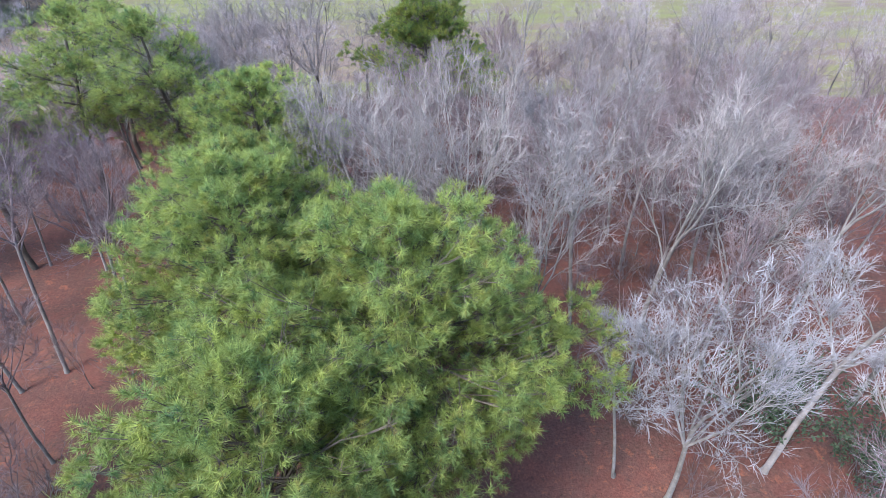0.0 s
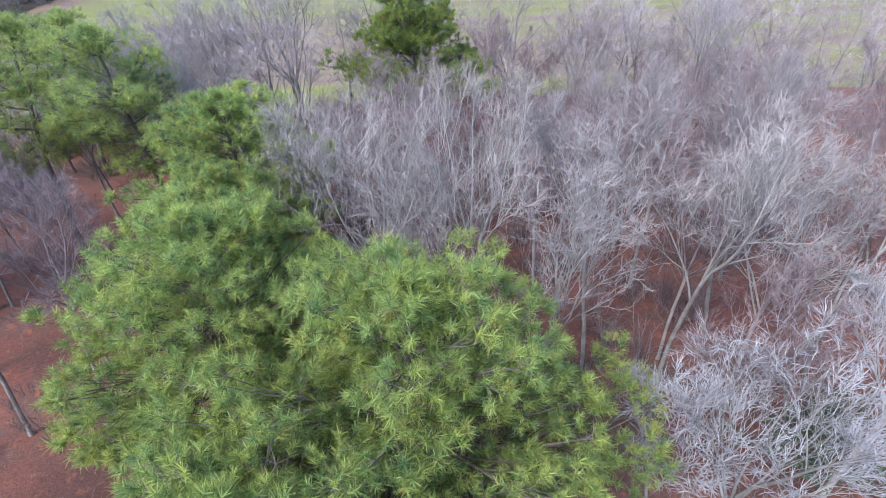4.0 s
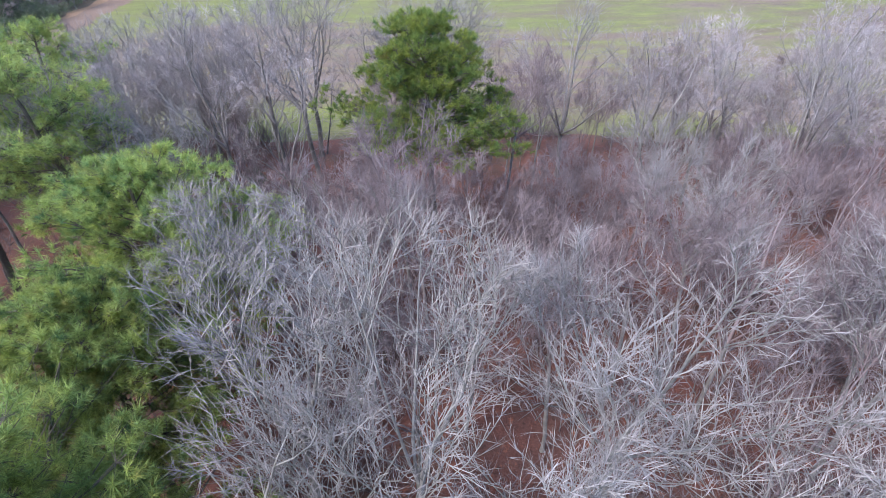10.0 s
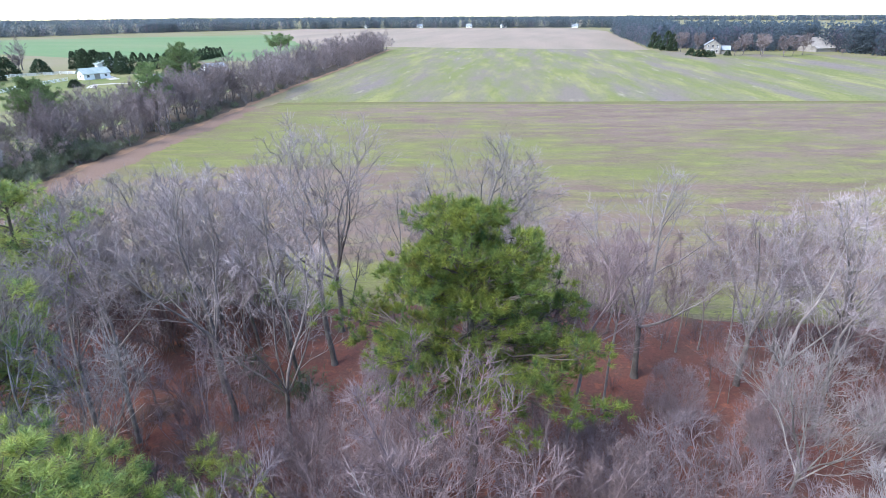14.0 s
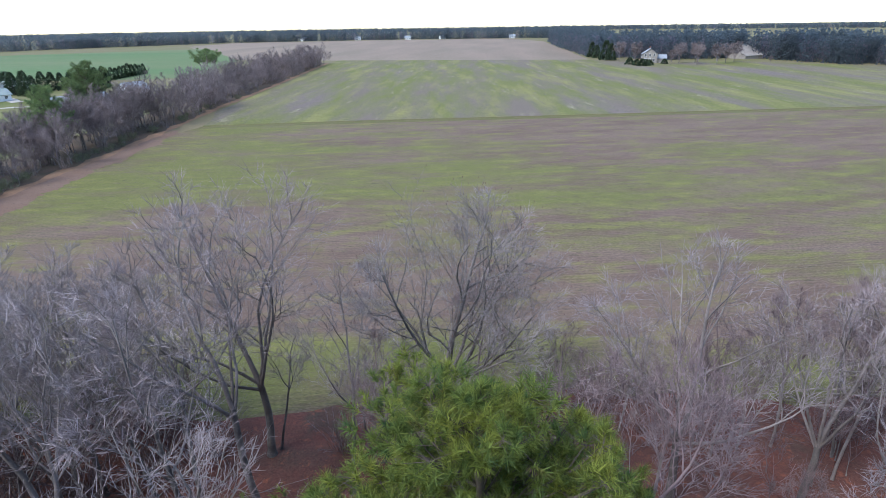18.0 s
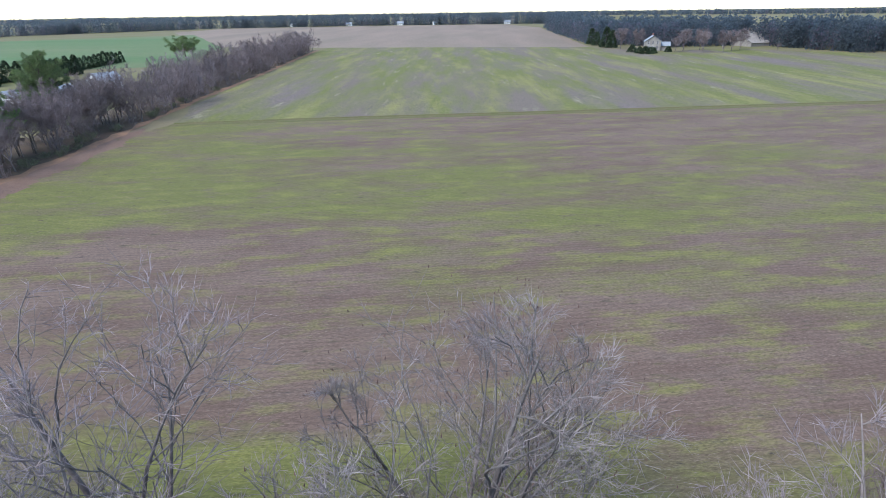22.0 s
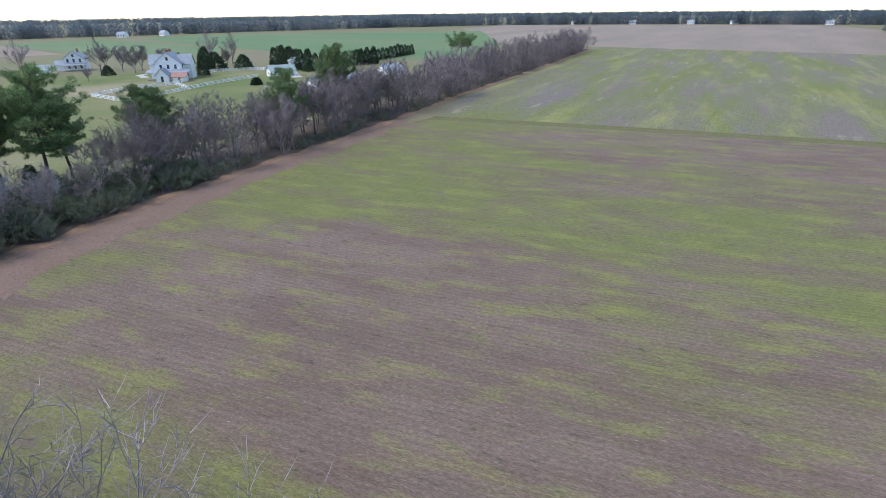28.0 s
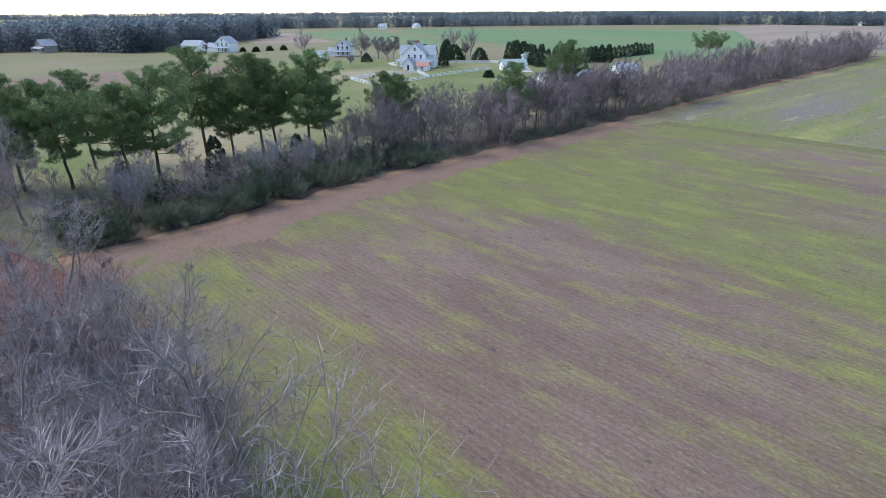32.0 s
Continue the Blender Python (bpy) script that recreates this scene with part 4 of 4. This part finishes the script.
# ---- distant woods ----
def far_woods(name, rows, mats, label, seed, clumps=44, fine=1.0):
    """A stand of distant trees: each an uneven stack of small crown clumps on a stem."""
    rng = np.random.default_rng(seed)
    out = [Shape() for _ in mats]
    for x, y, h, k in rows:
        s = out[k]
        foot = np.array((x, y, 0.0))
        s.tube([foot, foot + np.array((rng.normal(0, 0.4), rng.normal(0, 0.4), h * 0.7))], [0.22, 0.12], 3)
        for c in range(clumps):
            u = rng.random() ** (0.7 if c % 3 else 1.8)
            wide = h * (0.23 * math.sqrt(max(0.02, 1 - u ** 3)) if k == 0 else 0.25 * math.sqrt(max(0.02, 1 - u * u))) * math.sqrt(rng.random()) * 1.1
            w = rng.random() * 6.283
            p = foot + np.array((math.cos(w) * wide, math.sin(w) * wide, h * (0.01 + 0.92 * u)))
            if k == 0:
                d = unit(rng.normal(0, 1, 3) + np.array((math.cos(w), math.sin(w), 0.6))) * h * rng.uniform(0.1, 0.18) * fine
                s.leaf(p, d, unit(np.cross(d, rng.normal(0, 1, 3))), h * 0.07 * fine)
            else:
                d = unit(np.array((math.cos(w) * 0.5, math.sin(w) * 0.5, 1.0)) + rng.normal(0, 0.3, 3)) * h * rng.uniform(0.1, 0.2) * fine
                s.leaf(p, d, unit(np.cross(d, rng.normal(0, 1, 3))), h * 0.024 * fine)
    for s, m, word in zip(out, mats, ("pine", "bare")):
        if s.v:
            tagged(new(name, s.mesh(name, m)), label % word, "woods", kind="stuff")


def along(line, spacing, depth, h0, h1, bare, seed):
    r = random.Random(seed)
    rows = []
    for (x0, y0), (x1, y1) in zip(line, line[1:]):
        d = math.hypot(x1 - x0, y1 - y0)
        nx, ny = -(y1 - y0) / d, (x1 - x0) / d
        for i in range(int(d / spacing)):
            u, e = r.random(), r.random() ** 1.5 * depth
            k = 1 if r.random() < bare else 0
            rows.append((x0 + (x1 - x0) * u + nx * e, y0 + (y1 - y0) * u + ny * e, r.uniform(h0, h1) * (0.8 if k else 1), k))
    return rows


# crown colours with the bluish haze painted in
MATS = (WOODS_PINE_HAZED, WOODS_BARE_HAZED)
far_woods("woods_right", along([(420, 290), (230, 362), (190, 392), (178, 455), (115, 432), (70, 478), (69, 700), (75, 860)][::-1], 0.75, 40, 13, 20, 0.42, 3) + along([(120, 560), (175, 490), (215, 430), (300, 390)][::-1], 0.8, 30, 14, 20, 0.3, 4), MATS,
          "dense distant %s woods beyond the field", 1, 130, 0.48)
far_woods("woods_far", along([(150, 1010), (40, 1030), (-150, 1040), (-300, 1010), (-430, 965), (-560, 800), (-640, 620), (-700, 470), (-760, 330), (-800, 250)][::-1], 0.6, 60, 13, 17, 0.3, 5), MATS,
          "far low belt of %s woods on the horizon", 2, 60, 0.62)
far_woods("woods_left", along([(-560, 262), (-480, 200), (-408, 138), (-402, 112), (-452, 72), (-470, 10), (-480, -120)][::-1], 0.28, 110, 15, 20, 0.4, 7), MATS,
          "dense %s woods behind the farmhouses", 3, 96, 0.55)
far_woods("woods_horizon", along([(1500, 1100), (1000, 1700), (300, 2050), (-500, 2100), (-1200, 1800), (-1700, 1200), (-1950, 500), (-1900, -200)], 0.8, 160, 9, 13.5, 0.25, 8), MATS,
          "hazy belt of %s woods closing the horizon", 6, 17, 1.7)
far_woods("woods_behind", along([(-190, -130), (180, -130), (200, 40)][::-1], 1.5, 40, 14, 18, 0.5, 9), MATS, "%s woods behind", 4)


# ---- buildings ----
def wall_box(shape, w, d, h, ridge=None, axis="x"):
    """Four walls from the ground, with gable ends under a ridge along axis."""
    shape.box(-w / 2, w / 2, -d / 2, d / 2, 0, h)
    if ridge:
        if axis == "x":
            for x in (-w / 2, w / 2 - 0.2):
                shape.slab([(x, -d / 2, h), (x, d / 2, h), (x, 0, ridge)], 0.2)
        else:
            for y in (-d / 2 + 0.2, d / 2):
                shape.slab([(-w / 2, y, h), (w / 2, y, h), (0, y, ridge)], 0.2)


def gable_roof(shape, w, d, h, ridge, axis="x", over=0.45):
    if axis == "x":
        for s in (-1, 1):
            e = (d / 2 + over) * s
            drop = over * (ridge - h) / (d / 2)
            q = [(-w / 2 - over, e, h - drop), (w / 2 + over, e, h - drop), (w / 2 + over, 0, ridge), (-w / 2 - over, 0, ridge)]
            shape.slab(q if s < 0 else q[::-1], 0.14)
    else:
        for s in (-1, 1):
            e = (w / 2 + over) * s
            drop = over * (ridge - h) / (w / 2)
            q = [(e, -d / 2 - over, h - drop), (e, d / 2 + over, h - drop), (0, d / 2 + over, ridge), (0, -d / 2 - over, ridge)]
            shape.slab(q if s > 0 else q[::-1], 0.14)


def opening(house, kind, face, along_, z, w, h, wd, dd, mat=None):
    """A window or door standing on a wall face: 'n', 's', 'e' or 'w'."""
    def put(shape, a0, a1, z0, z1, o0, o1):
        if face == "s":
            shape.box(along_ + a0, along_ + a1, -dd / 2 - o1, -dd / 2 - o0, z0, z1)
        elif face == "n":
            shape.box(along_ + a0, along_ + a1, dd / 2 + o0, dd / 2 + o1, z0, z1)
        elif face == "e":
            shape.box(wd / 2 + o0, wd / 2 + o1, along_ + a0, along_ + a1, z0, z1)
        else:
            shape.box(-wd / 2 - o1, -wd / 2 - o0, along_ + a0, along_ + a1, z0, z1)
    pane = Shape()
    put(pane, -w / 2, w / 2, z, z + h, 0.004, 0.03)
    ob = part(kind, pane, mat or GLASS, house)
    if kind == "window":
        rim = Shape()
        put(rim, -w / 2 - 0.1, -w / 2, z - 0.1, z + h + 0.1, 0.004, 0.07)
        put(rim, w / 2, w / 2 + 0.1, z - 0.1, z + h + 0.1, 0.004, 0.07)
        put(rim, -w / 2, w / 2, z - 0.1, z, 0.004, 0.09)
        put(rim, -w / 2, w / 2, z + h, z + h + 0.1, 0.004, 0.07)
        put(rim, -w / 2, w / 2, z + h / 2 - 0.03, z + h / 2 + 0.03, 0.034, 0.05)
        part("frame", rim, WHITE, ob)


def building(name, label, category, x, y, turn, w, d, h, ridge, axis, roof, windows=(), doors=(), chimneys=(), wings=(), porch=None, walls=None):
    house = tagged(new(name), label, category, "farm buildings")
    shell = Shape()
    wall_box(shell, w, d, h, ridge, axis)
    part("wall", shell, walls or WHITE, house)
    top = Shape()
    gable_roof(top, w, d, h, ridge, axis)
    cover = part("roof", top, roof, house)
    for cx, cy, cz in chimneys:
        c = Shape()
        c.box(cx - 0.35, cx + 0.35, cy - 0.35, cy + 0.35, h, cz)
        c.box(cx - 0.45, cx + 0.45, cy - 0.45, cy + 0.45, cz, cz + 0.18)
        part("chimney", c, BRICK, cover)
    for ox, oy, ww, dd, hh, rr, ax in wings:
        wing = Shape()
        wall_box(wing, ww, dd, hh, rr, ax)
        part("wing_wall", wing, walls or WHITE, house).location = (ox, oy, 0)
        cap = Shape()
        gable_roof(cap, ww, dd, hh, rr, ax)
        part("wing_roof", cap, roof, house).location = (ox, oy, 0)
    for face, a, z, ww, hh in windows:
        opening(house, "window", face, a, z, ww, hh, w, d)
    for face, a, ww, hh, m in doors:
        opening(house, "door", face, a, 0.1, ww, hh, w, d, m)
    if porch:
        x0, x1, y0, y1, z = porch
        deck = Shape()
        deck.box(x0, x1, y0, y1, 0, 0.5)
        part("porch_floor", deck, WEATHERED, house)
        lid = Shape()
        lid.slab([(x0 - .3, y0 - .3, z), (x1 + .3, y0 - .3, z), (x1 + .3, y1, z + 0.9), (x0 - .3, y1, z + 0.9)], 0.12)
        part("porch_roof", lid, roof, house)
        k = max(2, int((x1 - x0) / 2.2))
        for i in range(k + 1):
            post = Shape()
            px = x0 + 0.1 + (x1 - x0 - 0.2) * i / k
            post.box(px - 0.08, px + 0.08, y0 + 0.02, y0 + 0.18, 0.5, z + 0.02)
            part("post", post, WHITE, house)
    house.matrix_world = pose(x, y, 0, 0, 0, turn)
    return house


def rows_of(face, xs, zs, w=0.95, h=1.6):
    return [(face, a, z, w, h) for z in zs for a in xs]


building("farmhouse", "tall white farmhouse with wraparound porch and grey roof", "house", -223, 206, 40, 10, 9, 6.4, 10.4, "y", ROOF_GREY,
         rows_of("s", (-2.8, 0, 2.8), (4.2,)) + rows_of("e", (-2.6, 0, 2.6), (1.2, 4.2)) + rows_of("w", (-2.6, 0, 2.6), (1.2, 4.2)) + rows_of("s", (-3.4, 3.4), (1.1,)) + [("s", 0, 7.4, .9, 1.3)],
         [("s", 0, 1.1, 2.2, GLASS)], [(0, 1.5, 11.4), (0, -1.5, 11.2)], [(5.5, 1.5, 5, 6, 6.0, 9.4, "x"), (-5.5, 1.5, 5, 6, 6.0, 9.4, "x")], (-8, 8, -7, -4.5, 2.9))
building("garden_house", "small white gabled outbuilding with grey roof", "shed", -216.5, 197.5, 40, 4.6, 4.6, 2.6, 5.0, "y", ROOF_GREY, rows_of("e", (0,), (1.0,)), [("s", 0, .9, 2, GLASS)])
building("red_shed", "low garden shed with a faded red roof", "shed", -211, 201, 40, 5, 3.6, 2.0, 3.4, "x", ROOF_RED, [], [("s", 0, .9, 1.8, WEATHERED)])
building("stable", "long low white stable with grey-green roof", "barn", -188.5, 233, 66, 10.5, 6, 2.5, 4.4, "x", ROOF_GREEN, rows_of("s", (-3.5, 3.5), (1.0,), 1, .9) + rows_of("w", (0,), (1.0,), 1, .9), [("s", 0, 2.2, 2.1, WEATHERED)])
building("white_barn", "white barn with a grey-green metal roof", "barn", -204, 261, 50, 12, 10, 3.8, 6.6, "y", ROOF_GREEN, rows_of("s", (-3, 3), (1.4,)) + [("s", 0, 4.2, .9, 1.0)], [("e", 0, 3.0, 2.8, WEATHERED)])
building("white_house", "white two-storey house with gabled grey roof", "house", -300, 207, 50, 9, 8, 5.4, 8.8, "y", ROOF_GREY,
         rows_of("s", (-2.6, 0, 2.6), (1.1, 3.9)) + rows_of("w", (-2, 2), (1.1, 3.9)) + [("s", 0, 6.4, .9, 1.2)], [("w", 0, 1, 2.1, GLASS)], [(1, 2, 9.6)], [(-6.5, 1, 5, 5, 2.8, 4.6, "x")], (-4.5, 4.5, -6.2, -4, 2.6))
building("garage", "small white garage with dark green roof", "garage", -291, 187.5, 50, 6.5, 5, 2.4, 4.3, "x", ROOF_GREEN, [], [("s", 0, 2.4, 2.1, WHITE)])
building("long_farmhouse", "white farmhouse with long wings and blue-grey roof", "house", -374, 163, 40, 10, 9, 5.6, 9.2, "y", ROOF_GREY,
         rows_of("s", (-3, 0, 3), (1.1, 3.9)) + rows_of("w", (-2, 2), (1.1, 3.9)) + [("s", 0, 6.6, .9, 1.2)], [("s", 1.5, 1, 2.1, GLASS)], [(0, 2, 9.8)], [(-9.5, 2, 9, 6, 3.0, 5.2, "x")], (-4.5, 5, -6.8, -4.5, 2.6))
building("machine_shed", "white shed with pale blue metal roof", "shed", -396, 149, 40, 13, 9, 3.6, 6.4, "x", ROOF_GREY, rows_of("s", (-4, 4), (1.2,)), [("s", 0, 3.4, 3, WEATHERED)])
building("grey_cottage", "grey cottage with a broad porch roof by the woods", "house", -443, 72, 20, 10, 8, 4.2, 7.6, "y", ROOF_GREY,
         rows_of("s", (-3, 3), (1.0,)) + [("s", 0, 4.6, 1.4, 1.2)], [("s", 0, 1, 2.1, GLASS)], [(0, 1, 8.2)], (), (-6.5, 6.5, -6.4, -4, 2.5), WEATHERED)
building("far_shed", "tiny white shed before the woods", "shed", -497, 52, 15, 7, 5, 2.6, 4.2, "x", ROOF_GREY)
building("workshop", "long pale workshop with a light grey roof", "barn", -133, 206, 68, 18, 9, 3.4, 5.6, "x", ROOF_GREY, rows_of("s", (-6, -2, 2, 6), (1.2,), 1.2, 1.0), [("s", 7.6, 1.2, 2.1, WEATHERED)])
building("white_cottage", "white cottage half hidden behind the hedgerow", "house", -141, 247, 70, 9, 7, 3.0, 5.6, "x", ROOF_GREY, rows_of("s", (-3, 0, 3), (1.0,)), [])
building("brick_farmhouse", "old pale farmhouse half hidden by shrubs", "house", 97, 412, -10, 9, 8, 5.4, 8.4, "y", ROOF_GREY, rows_of("s", (-2.6, 0, 2.6), (1.1, 3.9)), [("s", 1.3, 1, 2.1, GLASS)], [(0, 2, 9.4)],
         [(7, 1, 6, 6, 2.8, 4.8, "x")], None, WEATHERED)
building("old_barn", "weathered grey barn with a rusty pale roof", "barn", 168, 446, 25, 15, 11, 3.6, 8.6, "x", WEATHERED, [], [("s", 0, 3.4, 3.0, GLASS)], (), [(0, -7, 15, 4, 2.4, 3.6, "x")], None, WEATHERED)
for x, y, s in ((-655, 486, 0), (-667, 442, 30), (-236, 1028, 10), (-326, 1012, 60), (-150, 1041, 0), (-90, 1042, 30), (30, 1033, 0)):
    building("far_house", "tiny white house before the horizon woods", "house", x, y, s, 10, 7, 3.4, 6.0, "x", ROOF_GREY, rows_of("s", (-3, 0, 3), (1.0,), 1.0, 1.4))


# ---- fences, drive, yard planting ----
def fence_run(pts):
    """White three-rail board fence: each post and each rail a part."""
    fence = tagged(new("board_fence"), "white three-rail board fence round the paddock", "fence")
    for (x0, y0), (x1, y1) in zip(pts, pts[1:]):
        d = math.hypot(x1 - x0, y1 - y0)
        k = max(1, round(d / 3.0))
        turn = math.degrees(math.atan2(y1 - y0, x1 - x0))
        for i in range(k):
            a = Matrix.Translation((x0 + (x1 - x0) * i / k, y0 + (y1 - y0) * i / k, 0)) @ pose(0, 0, 0, 0, 0, turn)
            post = new("post", POST_MESH)
            post.parent, post.matrix_local = fence, a
            for z in (0.35, 0.8, 1.22):
                rail = new("rail", RAIL_MESH)
                rail.parent, rail.matrix_local = fence, a @ Matrix.Translation((0, 0, z)) @ Matrix.Diagonal((d / k / 3.0, 1, 1, 1))


s = Shape()
s.box(-0.09, 0.09, -0.09, 0.09, 0, 1.45)
POST_MESH = s.mesh("post", WHITE)
s = Shape()
s.box(0, 3.0, 0.09, 0.13, -0.09, 0.09)
RAIL_MESH = s.mesh("rail", WHITE)
fence_run([(-198, 159.4), (-182.6, 158), (-176, 159.5), (-181.7, 178), (-184.5, 186), (-188.6, 196.4), (-193.7, 225)])
fence_run([(-198, 159.4), (-204, 176), (-202, 192), (-209, 203)])
fence_run([(-202, 192), (-184.5, 186)])
fence_run([(-223, 215.6), (-228.7, 231.4), (-217.7, 245.6), (-206, 250)])
sheet("road_drive", [(-150, 226), (-153, 222), (-168, 219), (-173, 214), (-166, 203), (-164, 206), (-170, 214), (-166, 216)], 0.11, GRAVEL, "curving pale gravel drive", 0.2, 2, "drive")
sheet("road_yard", [(-178, 229), (-200, 247), (-226, 257), (-225, 260), (-199, 251), (-176, 233)], 0.11, GRAVEL, "pale gravel farmyard track", 0.2, 2, "drive")
sheet("road_loop", [(-236, 200), (-249, 205), (-252, 212), (-249, 212), (-247, 207), (-235, 203)], 0.11, GRAVEL, "pale gravel loop by the farmhouse", 0.2, 2, "drive")


def conifer(seed, h, r, mat, label, name="conifer_tree"):
    """A dense evergreen: stem and a ragged cone of leaf sprays."""
    rng = np.random.default_rng(seed)
    wood, green = Shape(), Shape()
    wood.tube([np.array((0, 0, -0.1)), np.array((0, 0, h * 0.9))], [0.16, 0.03], 6)
    for i in range(420):
        u = rng.random() ** 1.2
        w = rng.random() * 6.283
        rr = r * (1 - u) ** 0.6 * rng.uniform(0.6, 1.08) + 0.1
        p = np.array((math.cos(w) * rr, math.sin(w) * rr, 0.15 + u * h * 0.96))
        for j in range(4):
            d = unit(np.array((math.cos(w), math.sin(w), 0.5)) + rng.normal(0, 0.5, 3)) * rng.uniform(0.5, 0.9)
            green.leaf(p, d, unit(np.cross(d, rng.normal(0, 1, 3))), 0.22)
    tree = tagged(new(name), label, "tree", "yard evergreens")
    part("trunk", wood, BARK_PINE, tree)
    part("crown", green, mat, tree)
    return tree


CONE = [conifer(91, 9, 2.6, EVERGREEN, "dense dark green conifer"), conifer(92, 5, 3.4, EVERGREEN, "broad dark evergreen tree", "evergreen_tree"),
        conifer(93, 1.8, 1.3, EVERGREEN, "small rounded evergreen bush", "round_bush")]
YARD = bare_tree(95, 15, .3, 2.6, 5, 40, (7, 6, 5), BARK_DARK, TWIG_ROW, TWIG_ROW, "large bare yard tree with spreading grey limbs", "yard_tree", twig_r=0.03)
FADE = bare_tree(96, 9, .16, 1.4, 6, 34, (6, 6, 5), BARK_DARK, TWIG_ROW, TWIG_ROW, "rounded bare yard tree with brown twigs", "yard_tree", twig_r=0.03)
for i in range(11):
    place(CONE[0], -232 + i * 4.2, 270 - i * 1.8 + rng.uniform(-1, 1), rng.uniform(.85, 1.1), None, "", rng)
for i in range(9):
    place(CONE[0], -196 + i * 1.2, 262 + i * 4.0, rng.uniform(.75, 1.0), None, "", rng)
for i in range(15):
    place(CONE[0], -196 - i * 0.7, 292 + i * 4.6, rng.uniform(.55, .8), None, "", rng)
for x, y, k, sc in ((-239, 239, 1, 1.5), (-231, 249, 1, 1.2), (-250, 242, 0, 1.1), (-247, 238, 0, 1.0), (-261, 200, 1, .8), (-234, 217, 0, 1.0), (-173.5, 206.7, 2, 1.2),
                    (-365, 178, 2, 1.3), (-369, 188, 2, 1.3), (-368, 197, 2, 1.3), (-372, 172, 2, 1.1), (71.5, 474, 0, 1.2), (73, 462, 0, 1.0), (75.6, 443, 0, 1.4), (78, 436, 0, 1.2),
                    (86, 384, 1, .8), (89, 386, 1, .7), (84, 389, 1, .7), (92, 389, 1, .6), (103, 399, 1, .6), (82, 398, 1, .8), (-221, 219, 0, .9), (-96, 84, 0, .7), (-94, 97, 0, .6), (-92, 70, 0, .55)):
    place(CONE[k], x, y, sc, None, "", rng)
for x, y, m, sc in ((-302, 184, 0, 1.0), (-280, 207, 0, 1.0), (-274, 214, 1, 1.3), (-268, 220, 1, 1.3), (-262, 254, 0, 1.1), (-255, 262, 0, 1.0), (-245, 183, 1, .6), (-262, 228, 1, 1.1),
                    (-244, 250, 1, .9), (120, 392, 1, 1.3), (131, 391, 1, 1.35), (113, 404, 1, 1.4), (140, 402, 1, 1.3), (148, 410, 1, 1.4), (106, 396, 1, 1.0), (124, 408, 1, 1.4), (90, 420, 1, 1.4), (82, 428, 1, 1.4), (167, 404, 1, .45), (-288, 214, 1, 1.2), (-257, 210, 1, 1.1), (-372, 150, 1, .6)):
    place((YARD, FADE)[m], x, y, sc, None, "", rng)
retire(CONE + [YARD, FADE])
